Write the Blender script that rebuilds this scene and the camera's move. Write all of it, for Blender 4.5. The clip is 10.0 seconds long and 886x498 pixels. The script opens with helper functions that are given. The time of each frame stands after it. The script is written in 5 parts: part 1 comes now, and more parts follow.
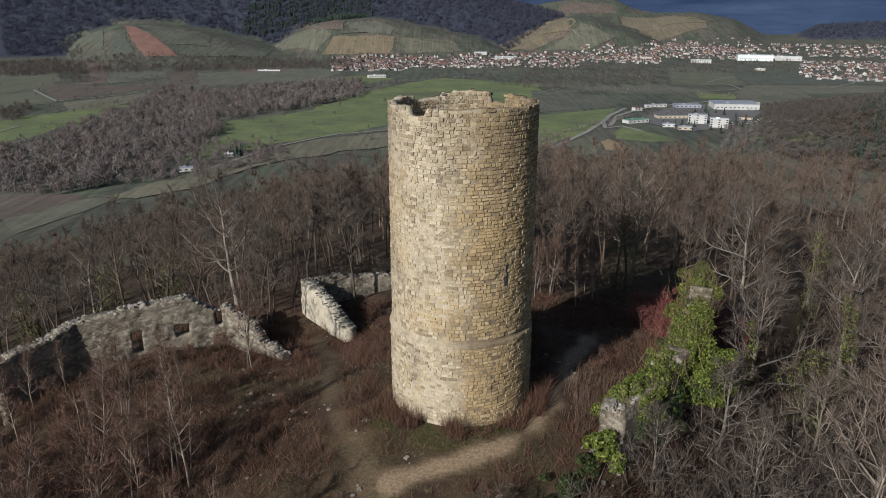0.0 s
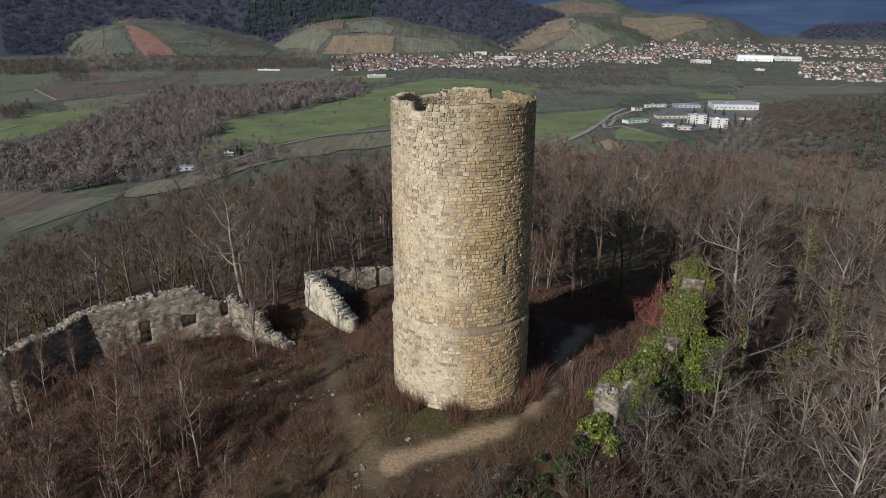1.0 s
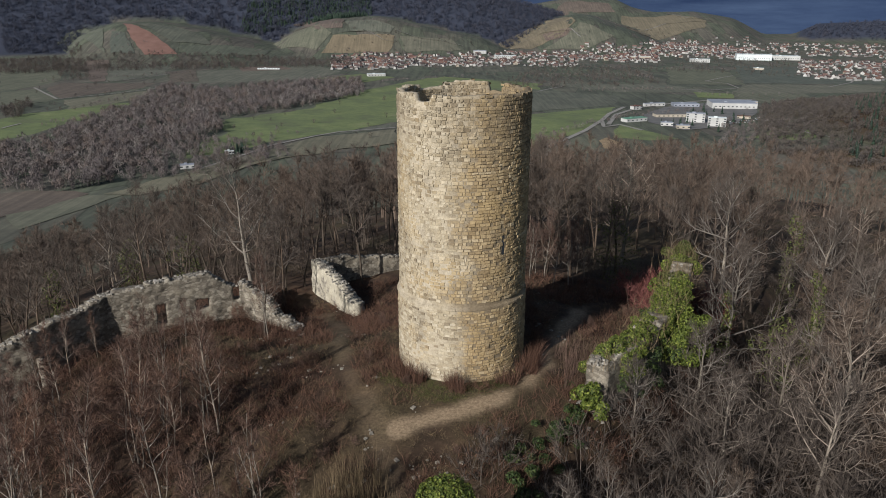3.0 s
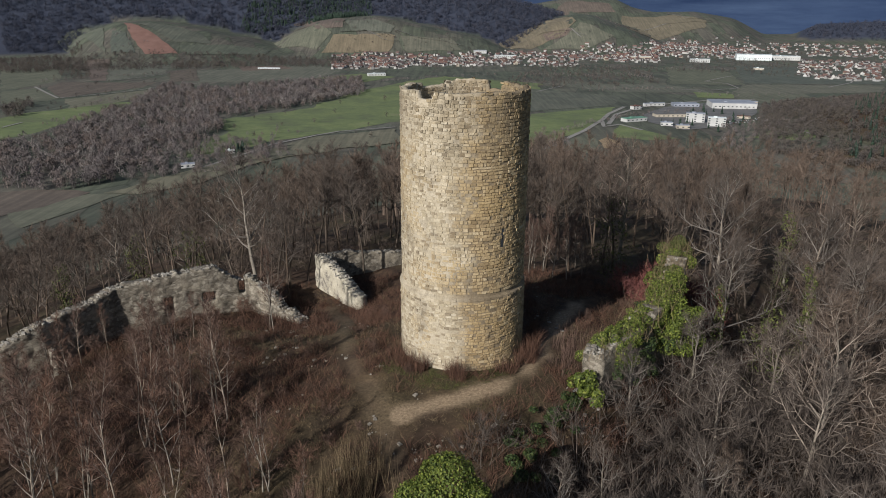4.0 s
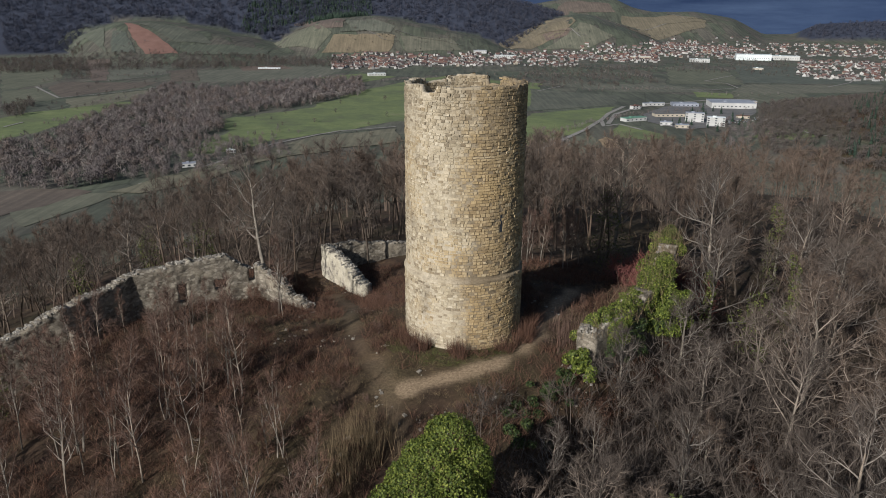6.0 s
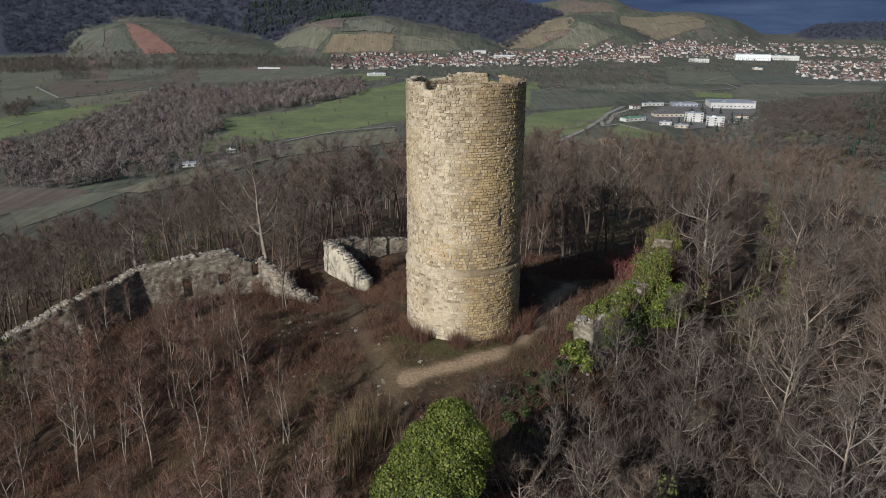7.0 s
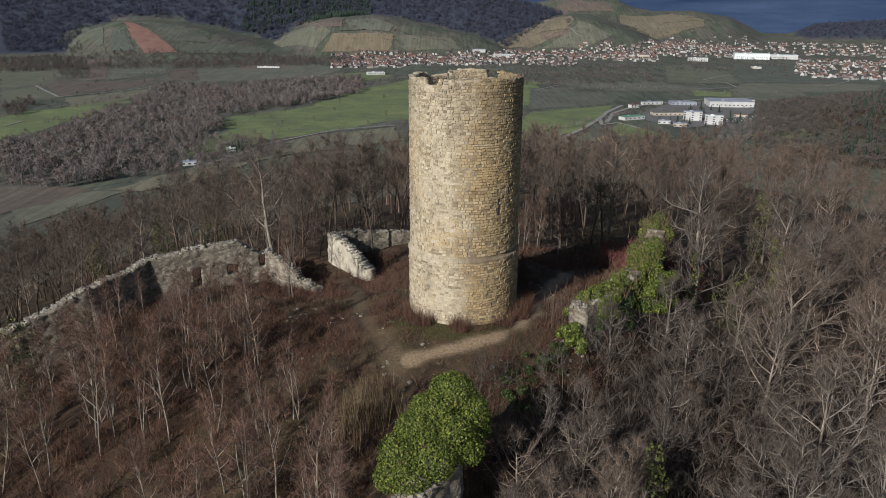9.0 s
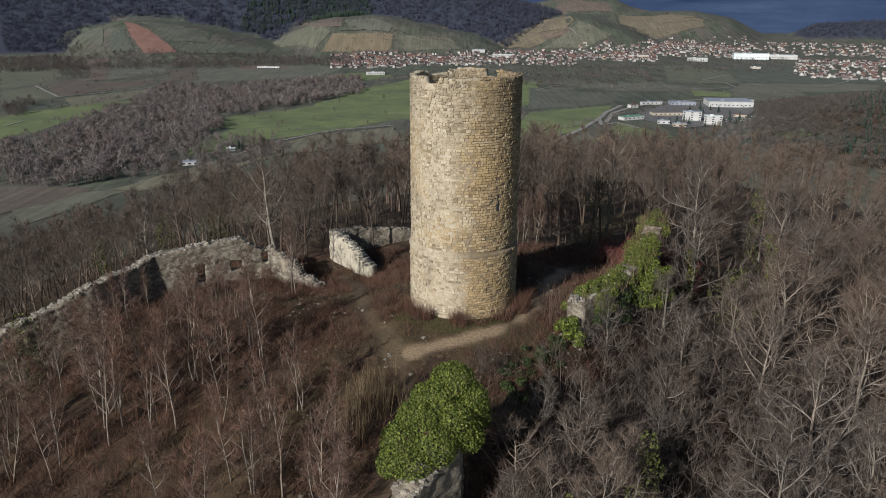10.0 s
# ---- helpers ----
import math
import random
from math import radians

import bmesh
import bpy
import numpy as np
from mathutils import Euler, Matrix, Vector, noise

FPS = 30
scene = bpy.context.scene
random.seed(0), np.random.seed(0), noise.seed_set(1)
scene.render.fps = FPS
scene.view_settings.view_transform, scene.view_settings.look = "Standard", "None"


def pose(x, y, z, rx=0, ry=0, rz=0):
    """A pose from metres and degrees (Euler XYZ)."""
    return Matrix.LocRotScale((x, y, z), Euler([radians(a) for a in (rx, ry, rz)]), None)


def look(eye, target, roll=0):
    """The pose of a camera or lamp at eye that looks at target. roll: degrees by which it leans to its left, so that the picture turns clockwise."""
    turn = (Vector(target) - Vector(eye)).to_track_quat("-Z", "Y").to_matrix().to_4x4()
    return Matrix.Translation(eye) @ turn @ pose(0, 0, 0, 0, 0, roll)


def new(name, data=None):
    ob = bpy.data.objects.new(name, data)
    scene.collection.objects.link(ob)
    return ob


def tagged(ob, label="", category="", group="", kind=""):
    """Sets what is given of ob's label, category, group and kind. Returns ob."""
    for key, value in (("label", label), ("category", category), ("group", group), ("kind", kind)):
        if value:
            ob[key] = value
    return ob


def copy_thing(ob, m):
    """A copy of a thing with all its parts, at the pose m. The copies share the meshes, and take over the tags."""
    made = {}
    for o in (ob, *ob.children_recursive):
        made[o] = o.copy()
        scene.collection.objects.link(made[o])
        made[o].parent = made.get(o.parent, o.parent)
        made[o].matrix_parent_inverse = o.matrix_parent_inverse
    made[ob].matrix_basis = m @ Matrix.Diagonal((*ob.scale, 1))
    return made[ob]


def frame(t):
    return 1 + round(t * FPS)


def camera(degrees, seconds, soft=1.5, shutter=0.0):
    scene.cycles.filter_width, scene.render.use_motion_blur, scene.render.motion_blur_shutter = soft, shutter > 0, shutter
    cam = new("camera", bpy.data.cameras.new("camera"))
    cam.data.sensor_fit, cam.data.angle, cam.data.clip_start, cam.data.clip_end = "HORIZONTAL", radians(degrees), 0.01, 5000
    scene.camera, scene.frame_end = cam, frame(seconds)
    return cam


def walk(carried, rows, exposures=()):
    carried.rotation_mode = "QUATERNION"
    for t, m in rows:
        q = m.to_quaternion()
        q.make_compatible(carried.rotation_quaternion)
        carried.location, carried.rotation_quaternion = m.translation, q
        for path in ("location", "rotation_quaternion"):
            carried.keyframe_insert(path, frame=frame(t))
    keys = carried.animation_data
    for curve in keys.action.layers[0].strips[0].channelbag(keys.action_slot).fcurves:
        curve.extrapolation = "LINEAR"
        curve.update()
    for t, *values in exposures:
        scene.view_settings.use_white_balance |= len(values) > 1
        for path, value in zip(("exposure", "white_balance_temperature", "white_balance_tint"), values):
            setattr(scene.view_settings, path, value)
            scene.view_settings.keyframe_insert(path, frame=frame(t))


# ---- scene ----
cam = camera(62.8, 10.0, 1.0)
PATH = [
    (0, (-0.786, -46.992, 26.414), (-0.806, -45.094, 25.782), 0.1),
    (0.5, (-0.811, -47.964, 26.421), (-0.83, -46.067, 25.789), 0.2),
    (1, (-0.818, -48.967, 26.398), (-0.837, -47.07, 25.766), 0.2),
    (1.5, (-0.858, -49.903, 26.366), (-0.876, -48.006, 25.733), 0.2),
    (2, (-0.911, -50.847, 26.34), (-0.928, -48.95, 25.707), 0.2),
    (2.5, (-0.957, -51.758, 26.303), (-0.974, -49.861, 25.669), 0.2),
    (4, (-1.082, -54.538, 26.388), (-1.099, -52.642, 25.753), 0.3),
    (4.5, (-1.119, -55.406, 26.374), (-1.136, -53.509, 25.738), 0.3),
    (5, (-1.16, -56.333, 26.387), (-1.177, -54.437, 25.752), 0.3),
    (5.5, (-1.185, -57.187, 26.355), (-1.202, -55.291, 25.72), 0.3),
    (7, (-1.271, -59.655, 26.321), (-1.287, -57.758, 25.686), 0.3),
    (7.5, (-1.295, -60.418, 26.311), (-1.31, -58.522, 25.675), 0.3),
    (8, (-1.359, -61.175, 26.294), (-1.374, -59.279, 25.657), 0.4),
    (8.5, (-1.377, -61.874, 26.294), (-1.391, -59.978, 25.657), 0.3),
    (9, (-1.402, -62.576, 26.315), (-1.416, -60.681, 25.678), 0.3),
    (9.5, (-1.445, -63.24, 26.328), (-1.459, -61.344, 25.691), 0.3),
    (10, (-1.461, -63.867, 26.315), (-1.474, -61.971, 25.678), 0.3),
]
walk(cam, [(t, look(eye, target, roll)) for t, eye, target, roll in PATH], [(0, 0.0, 6200, 10), (10, 0.0, 6200, 10)])

# ---- light: a low winter sun from behind the camera's left, a clear sky ----
SUN_AZ, SUN_EL = 215.0, 27.0          # compass degrees, 0 is +y, 90 is +x
world = bpy.data.worlds.new("sky")
scene.world = world
world.use_nodes = True
wn = world.node_tree.nodes
sky = wn.new("ShaderNodeTexSky")
sky.sky_type, sky.sun_disc = "NISHITA", False
sky.sun_elevation, sky.sun_rotation = radians(SUN_EL), radians(SUN_AZ)
wn["Background"].inputs[1].default_value = 0.06
world.node_tree.links.new(sky.outputs[0], wn["Background"].inputs[0])
sun = new("sun", bpy.data.lights.new("sun", "SUN"))
sun.data.energy, sun.data.angle, sun.data.color = 5.0, radians(0.6), (1.0, 0.945, 0.87)
sun_from = Vector((math.sin(radians(SUN_AZ)) * math.cos(radians(SUN_EL)), math.cos(radians(SUN_AZ)) * math.cos(radians(SUN_EL)), math.sin(radians(SUN_EL))))
sun.matrix_world = look(sun_from * 200, (0, 0, 0))


# ---- materials ----
class Nodes:
    """Short forms for building a node material."""

    def __init__(self, name):
        self.mat = bpy.data.materials.new(name)
        self.mat.use_nodes = True
        self.tree = self.mat.node_tree
        self.bsdf = self.tree.nodes["Principled BSDF"]
        self.bsdf.inputs["Specular IOR Level"].default_value = 0.25

    def link(self, a, b):
        self.tree.links.new(a, b)

    def coords(self, scale=(1, 1, 1), turn=0.0):
        c = self.tree.nodes.new("ShaderNodeTexCoord")
        m = self.tree.nodes.new("ShaderNodeMapping")
        m.inputs["Scale"].default_value = scale
        m.inputs["Rotation"].default_value = (0, 0, radians(turn))
        self.link(c.outputs["Object"], m.inputs[0])
        return m.outputs[0]

    def noise(self, scale, detail=4.0, rough=0.6, vec=None):
        n = self.tree.nodes.new("ShaderNodeTexNoise")
        n.inputs["Scale"].default_value, n.inputs["Detail"].default_value, n.inputs["Roughness"].default_value = scale, detail, rough
        self.link(vec or self.coords(), n.inputs["Vector"])
        return n.outputs["Fac"]

    def voronoi(self, scale, vec=None, feature="F1", out="Distance", rand=1.0):
        n = self.tree.nodes.new("ShaderNodeTexVoronoi")
        n.feature = feature
        n.inputs["Scale"].default_value = scale
        n.inputs["Randomness"].default_value = rand
        self.link(vec or self.coords(), n.inputs["Vector"])
        return n.outputs[out]

    def ramp(self, fac, stops, constant=False):
        r = self.tree.nodes.new("ShaderNodeValToRGB")
        if constant:
            r.color_ramp.interpolation = "CONSTANT"
        e = r.color_ramp.elements
        while len(e) < len(stops):
            e.new(0.5)
        for el, (p, c) in zip(e, stops):
            el.position = p
            el.color = (*c, 1) if len(c) == 3 else c
        self.link(fac, r.inputs[0])
        return r.outputs[0]

    def mix(self, fac, a, b, mode="MIX"):
        m = self.tree.nodes.new("ShaderNodeMix")
        m.data_type, m.blend_type = "RGBA", mode
        for value, sock in ((fac, m.inputs[0]), (a, m.inputs[6]), (b, m.inputs[7])):
            if isinstance(value, (int, float)):
                sock.default_value = value
            elif isinstance(value, tuple):
                sock.default_value = (*value, 1)
            else:
                self.link(value, sock)
        return m.outputs[2]

    def math(self, op, a, b=0.0):
        m = self.tree.nodes.new("ShaderNodeMath")
        m.operation = op
        for value, sock in ((a, m.inputs[0]), (b, m.inputs[1])):
            if isinstance(value, (int, float)):
                sock.default_value = value
            else:
                self.link(value, sock)
        return m.outputs[0]

    def attribute(self, name, out="Fac"):
        a = self.tree.nodes.new("ShaderNodeAttribute")
        a.attribute_name = name
        return a.outputs[out]

    def island(self):
        return self.tree.nodes.new("ShaderNodeNewGeometry").outputs["Random Per Island"]

    def obrandom(self):
        return self.tree.nodes.new("ShaderNodeObjectInfo").outputs["Random"]

    def done(self, colour, rough=0.9, bump=None, strength=0.4, distance=0.05):
        if isinstance(colour, tuple):
            self.bsdf.inputs["Base Color"].default_value = (*colour, 1)
        else:
            self.link(colour, self.bsdf.inputs["Base Color"])
        if isinstance(rough, (int, float)):
            self.bsdf.inputs["Roughness"].default_value = rough
        else:
            self.link(rough, self.bsdf.inputs["Roughness"])
        if bump is not None:
            b = self.tree.nodes.new("ShaderNodeBump")
            b.inputs["Strength"].default_value, b.inputs["Distance"].default_value = strength, distance
            self.link(bump, b.inputs["Height"])
            self.link(b.outputs[0], self.bsdf.inputs["Normal"])
        return self.mat


def weather(n):
    """0 on the tower's weather side, where old mortar covers the stones, 1 on the side with bare courses."""
    xyz = n.tree.nodes.new("ShaderNodeSeparateXYZ")
    n.link(n.coords(), xyz.inputs[0])
    side = n.math("ADD", n.math("MULTIPLY", xyz.outputs[0], 0.16), n.math("MULTIPLY", n.noise(0.3, 4), 1.4))
    return n.ramp(side, [(0.52, (0, 0, 0)), (0.88, (1, 1, 1))]), xyz.outputs[2]


def stone_material(name, pieces):
    n = Nodes(name)
    rnd = n.obrandom() if pieces else n.island()
    side, z = weather(n)
    bare = n.ramp(rnd, [(0.0, (0.235, 0.175, 0.105)), (0.15, (0.345, 0.26, 0.155)), (0.5, (0.46, 0.352, 0.205)), (0.85, (0.52, 0.405, 0.245)), (1.0, (0.60, 0.50, 0.345))])
    pale = n.ramp(rnd, [(0.0, (0.26, 0.215, 0.155)), (0.2, (0.43, 0.365, 0.26)), (0.6, (0.51, 0.445, 0.33)), (1.0, (0.63, 0.565, 0.445))])
    base = n.mix(side, pale, bare)
    ochre = n.ramp(n.noise(0.25, 3), [(0.48, (0, 0, 0)), (0.66, (0.6, 0.6, 0.6))])
    base = n.mix(ochre, base, (0.47, 0.345, 0.175))
    stain = n.ramp(n.noise(0.45, 8, 0.75, n.coords((1, 1, 0.55))), [(0.52, (0, 0, 0)), (0.70, (0.8, 0.8, 0.8))])
    base = n.mix(stain, base, (0.19, 0.160, 0.120))
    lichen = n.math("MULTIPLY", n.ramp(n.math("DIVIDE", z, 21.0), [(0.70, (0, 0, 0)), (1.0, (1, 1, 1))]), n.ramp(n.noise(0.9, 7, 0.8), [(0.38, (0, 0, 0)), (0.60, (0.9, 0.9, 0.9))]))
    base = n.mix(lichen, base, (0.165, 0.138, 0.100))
    grain = n.noise(11, 6, 0.75)
    base = n.mix(0.8, base, n.ramp(grain, [(0.3, (0.50, 0.48, 0.44)), (0.7, (1.1, 1.08, 1.04))]), "MULTIPLY")
    return n.done(base, 0.92, grain, 0.7, 0.04)


def mortar_material():
    n = Nodes("lime_mortar")
    side, z = weather(n)
    pale = n.ramp(n.noise(0.5, 6, 0.7), [(0.3, (0.40, 0.34, 0.24)), (0.5, (0.52, 0.455, 0.345)), (0.75, (0.62, 0.555, 0.44))])
    bare = n.ramp(n.noise(0.35, 5), [(0.3, (0.205, 0.16, 0.105)), (0.7, (0.34, 0.275, 0.185))])
    base = n.mix(side, pale, bare)
    pits = n.ramp(n.voronoi(2.6, n.coords((1, 1, 1.5))), [(0.10, (0.42, 0.39, 0.34)), (0.22, (1, 1, 1))])
    stain = n.ramp(n.noise(0.45, 8, 0.75, n.coords((1, 1, 0.55))), [(0.52, (0, 0, 0)), (0.70, (0.7, 0.7, 0.7))])
    base = n.mix(stain, base, (0.20, 0.17, 0.13))
    grain = n.noise(7, 7, 0.78)
    base = n.mix(0.75, base, n.ramp(grain, [(0.3, (0.42, 0.40, 0.37)), (0.7, (1.08, 1.06, 1.03))]), "MULTIPLY")
    base = n.mix(0.5, base, pits, "MULTIPLY")
    return n.done(base, 0.95, grain, 0.8, 0.06)


def render_material():
    """Old cream render, fallen away in places to grey rubble."""
    n = Nodes("flaking_render")
    grain = n.noise(7, 6, 0.7)
    plaster = n.ramp(n.noise(0.8, 5, 0.7, n.coords((1, 1, 0.4))), [(0.3, (0.40, 0.355, 0.27)), (0.55, (0.58, 0.53, 0.42)), (0.75, (0.64, 0.59, 0.48))])
    cells = n.ramp(n.voronoi(3.0, n.coords((1, 1, 1.4)), "F1", "Color"), [(0.2, (0.20, 0.18, 0.15)), (0.8, (0.44, 0.40, 0.33))])
    bare = n.ramp(n.noise(0.7, 5, 0.7), [(0.50, (0, 0, 0)), (0.58, (1, 1, 1))])
    base = n.mix(bare, plaster, cells)
    base = n.mix(0.6, base, n.ramp(grain, [(0.3, (0.5, 0.48, 0.45)), (0.7, (1, 1, 1))]), "MULTIPLY")
    return n.done(base, 0.95, grain, 0.6, 0.06)


def rubble_material():
    n = Nodes("grey_rubble_masonry")
    cells = n.voronoi(2.6, n.coords((1, 1, 1.5)), "F1", "Color")
    base = n.ramp(cells, [(0.2, (0.15, 0.13, 0.105)), (0.5, (0.25, 0.22, 0.175)), (0.8, (0.36, 0.325, 0.265))])
    joint = n.ramp(n.voronoi(2.6, n.coords((1, 1, 1.5)), "DISTANCE_TO_EDGE"), [(0.0, (0.45, 0.43, 0.4)), (0.09, (1, 1, 1))])
    grain = n.noise(7, 6, 0.7)
    base = n.mix(0.8, base, joint, "MULTIPLY")
    base = n.mix(n.ramp(n.noise(0.4, 4), [(0.5, (0, 0, 0)), (0.68, (0.7, 0.7, 0.7))]), base, (0.38, 0.33, 0.25))
    base = n.mix(0.5, base, n.ramp(grain, [(0.3, (0.45, 0.43, 0.4)), (0.7, (1, 1, 1))]), "MULTIPLY")
    return n.done(base, 0.95, n.mix(0.5, joint, n.ramp(grain, [(0, (0, 0, 0)), (1, (1, 1, 1))])), 0.7, 0.08)


def bark_material(name, dark, light, pieces=False):
    n = Nodes(name)
    g = n.noise(3.0, 4, 0.7, n.coords((1, 1, 0.3)))
    base = n.ramp(g, [(0.3, dark), (0.7, light)])
    tint = n.ramp(n.obrandom(), [(0.0, (0.72, 0.70, 0.66)), (0.5, (1, 1, 1)), (1.0, (1.2, 1.08, 0.98))])
    return n.done(n.mix(1.0, base, tint, "MULTIPLY"), 0.9)


def twig_material(name, a, b):
    n = Nodes(name)
    tint = n.ramp(n.obrandom(), [(0.0, (0.75, 0.75, 0.75)), (0.5, (1, 1, 1)), (1.0, (1.18, 1.06, 0.96))])
    return n.done(n.mix(1.0, n.ramp(n.island(), [(0.0, a), (1.0, b)]), tint, "MULTIPLY"), 0.9)


def wood_material(name, *tones):
    """Far bare crowns: a tone for each tree, a little change from twig to twig."""
    n = Nodes(name)
    tone = n.ramp(n.attribute("tone"), [(i / (len(tones) - 1), c) for i, c in enumerate(tones)])
    return n.done(n.mix(1.0, tone, n.ramp(n.island(), [(0.0, (0.86, 0.86, 0.86)), (1.0, (1.14, 1.14, 1.14))]), "MULTIPLY"), 0.95)


def leaf_material(name, a, b, c):
    n = Nodes(name)
    base = n.ramp(n.island(), [(0.0, a), (0.6, b), (1.0, c)])
    n.bsdf.inputs["Subsurface Weight"].default_value = 0.0
    return n.done(base, 0.62)


def ground_material():
    n = Nodes("ground_cover")
    # hilltop: leaf litter, dry grass, moss
    big, mid, fine = n.noise(0.06, 4), n.noise(0.45, 5, 0.7), n.noise(5.0, 6, 0.75)
    litter = n.ramp(mid, [(0.3, (0.028, 0.018, 0.013)), (0.55, (0.080, 0.050, 0.032)), (0.75, (0.175, 0.115, 0.066))])
    litter = n.mix(n.ramp(big, [(0.45, (0, 0, 0)), (0.65, (0.8, 0.8, 0.8))]), litter, n.ramp(fine, [(0.3, (0.036, 0.032, 0.016)), (0.7, (0.12, 0.095, 0.048))]))
    litter = n.mix(0.6, litter, n.ramp(fine, [(0.3, (0.4, 0.4, 0.4)), (0.7, (1.1, 1.1, 1.1))]), "MULTIPLY")
    worn = n.mix(n.ramp(fine, [(0.35, (0.0, 0.0, 0.0)), (0.7, (1, 1, 1))]), (0.14, 0.10, 0.063), (0.40, 0.30, 0.195))
    litter = n.mix(n.attribute("worn"), litter, worn)
    # valley: a patchwork of plots, some haze blue mixed into their colours
    cells = n.coords((0.016, 0.0068, 0.0), 28)
    plot = n.ramp(n.voronoi(1.0, cells, "F1", "Color", 0.85), [(0.15, (0.086, 0.096, 0.074)), (0.3, (0.104, 0.106, 0.084)), (0.45, (0.090, 0.104, 0.076)), (0.6, (0.110, 0.106, 0.088)), (0.75, (0.096, 0.108, 0.080)), (0.9, (0.086, 0.090, 0.076))], True)
    edge = n.ramp(n.voronoi(1.0, cells, "DISTANCE_TO_EDGE", rand=0.85), [(0.0, (0.7, 0.72, 0.7)), (0.010, (0.75, 0.76, 0.74)), (0.02, (1, 1, 1))])
    plot = n.mix(1.0, plot, edge, "MULTIPLY")
    plot = n.mix(0.8, plot, n.ramp(n.noise(0.016, 8, 0.75), [(0.3, (0.55, 0.55, 0.58)), (0.7, (1.3, 1.27, 1.25))]), "MULTIPLY")
    rows = n.noise(1.0, 4, 0.65, n.coords((0.09, 0.006, 0.0), 20))
    plot = n.mix(0.85, plot, n.ramp(rows, [(0.35, (0.62, 0.62, 0.64)), (0.65, (1.3, 1.27, 1.22))]), "MULTIPLY")
    # the mountain's wooded ground is dark blue: distance haze painted into its colour
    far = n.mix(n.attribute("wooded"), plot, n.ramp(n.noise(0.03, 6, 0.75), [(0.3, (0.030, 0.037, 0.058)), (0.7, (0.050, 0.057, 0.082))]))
    return n.done(n.mix(n.attribute("valley"), litter, far), 0.95, fine, 0.5, 0.12)


def plain_material(name, a, b, scale=1.0, rough=0.9, aniso=(1, 1, 1)):
    n = Nodes(name)
    return n.done(n.ramp(n.noise(scale, 5, 0.7, n.coords(aniso)), [(0.3, a), (0.7, b)]), rough)


def field_material(name, a, b):
    """Tilled or planted land: soft blotches, faint rows, a tint of its own for each plot."""
    n = Nodes(name)
    base = n.ramp(n.noise(0.02, 6, 0.7), [(0.3, a), (0.7, b)])
    rows = n.ramp(n.noise(1.0, 3, 0.6, n.coords((0.16, 0.008, 0.0), 24)), [(0.35, (0.72, 0.73, 0.72)), (0.65, (1.22, 1.2, 1.16))])
    tint = n.ramp(n.obrandom(), [(0.0, (0.84, 0.88, 0.84)), (0.5, (1, 1, 1)), (1.0, (1.16, 1.08, 1.02))])
    base = n.mix(0.8, base, rows, "MULTIPLY")
    fine = n.ramp(n.noise(0.15, 5, 0.75), [(0.3, (0.8, 0.8, 0.8)), (0.7, (1.15, 1.15, 1.15))])
    return n.done(n.mix(1.0, n.mix(0.7, base, fine, "MULTIPLY"), tint, "MULTIPLY"), 0.95)


def meadow_material():
    n = Nodes("meadow_grass")
    base = n.ramp(n.noise(0.012, 7, 0.7), [(0.30, (0.110, 0.112, 0.074)), (0.44, (0.128, 0.158, 0.076)), (0.58, (0.160, 0.195, 0.084)), (0.72, (0.215, 0.215, 0.125))])
    return n.done(n.mix(0.6, base, n.ramp(n.noise(0.09, 6, 0.75), [(0.3, (0.6, 0.6, 0.6)), (0.7, (1.15, 1.15, 1.1))]), "MULTIPLY"), 0.95)


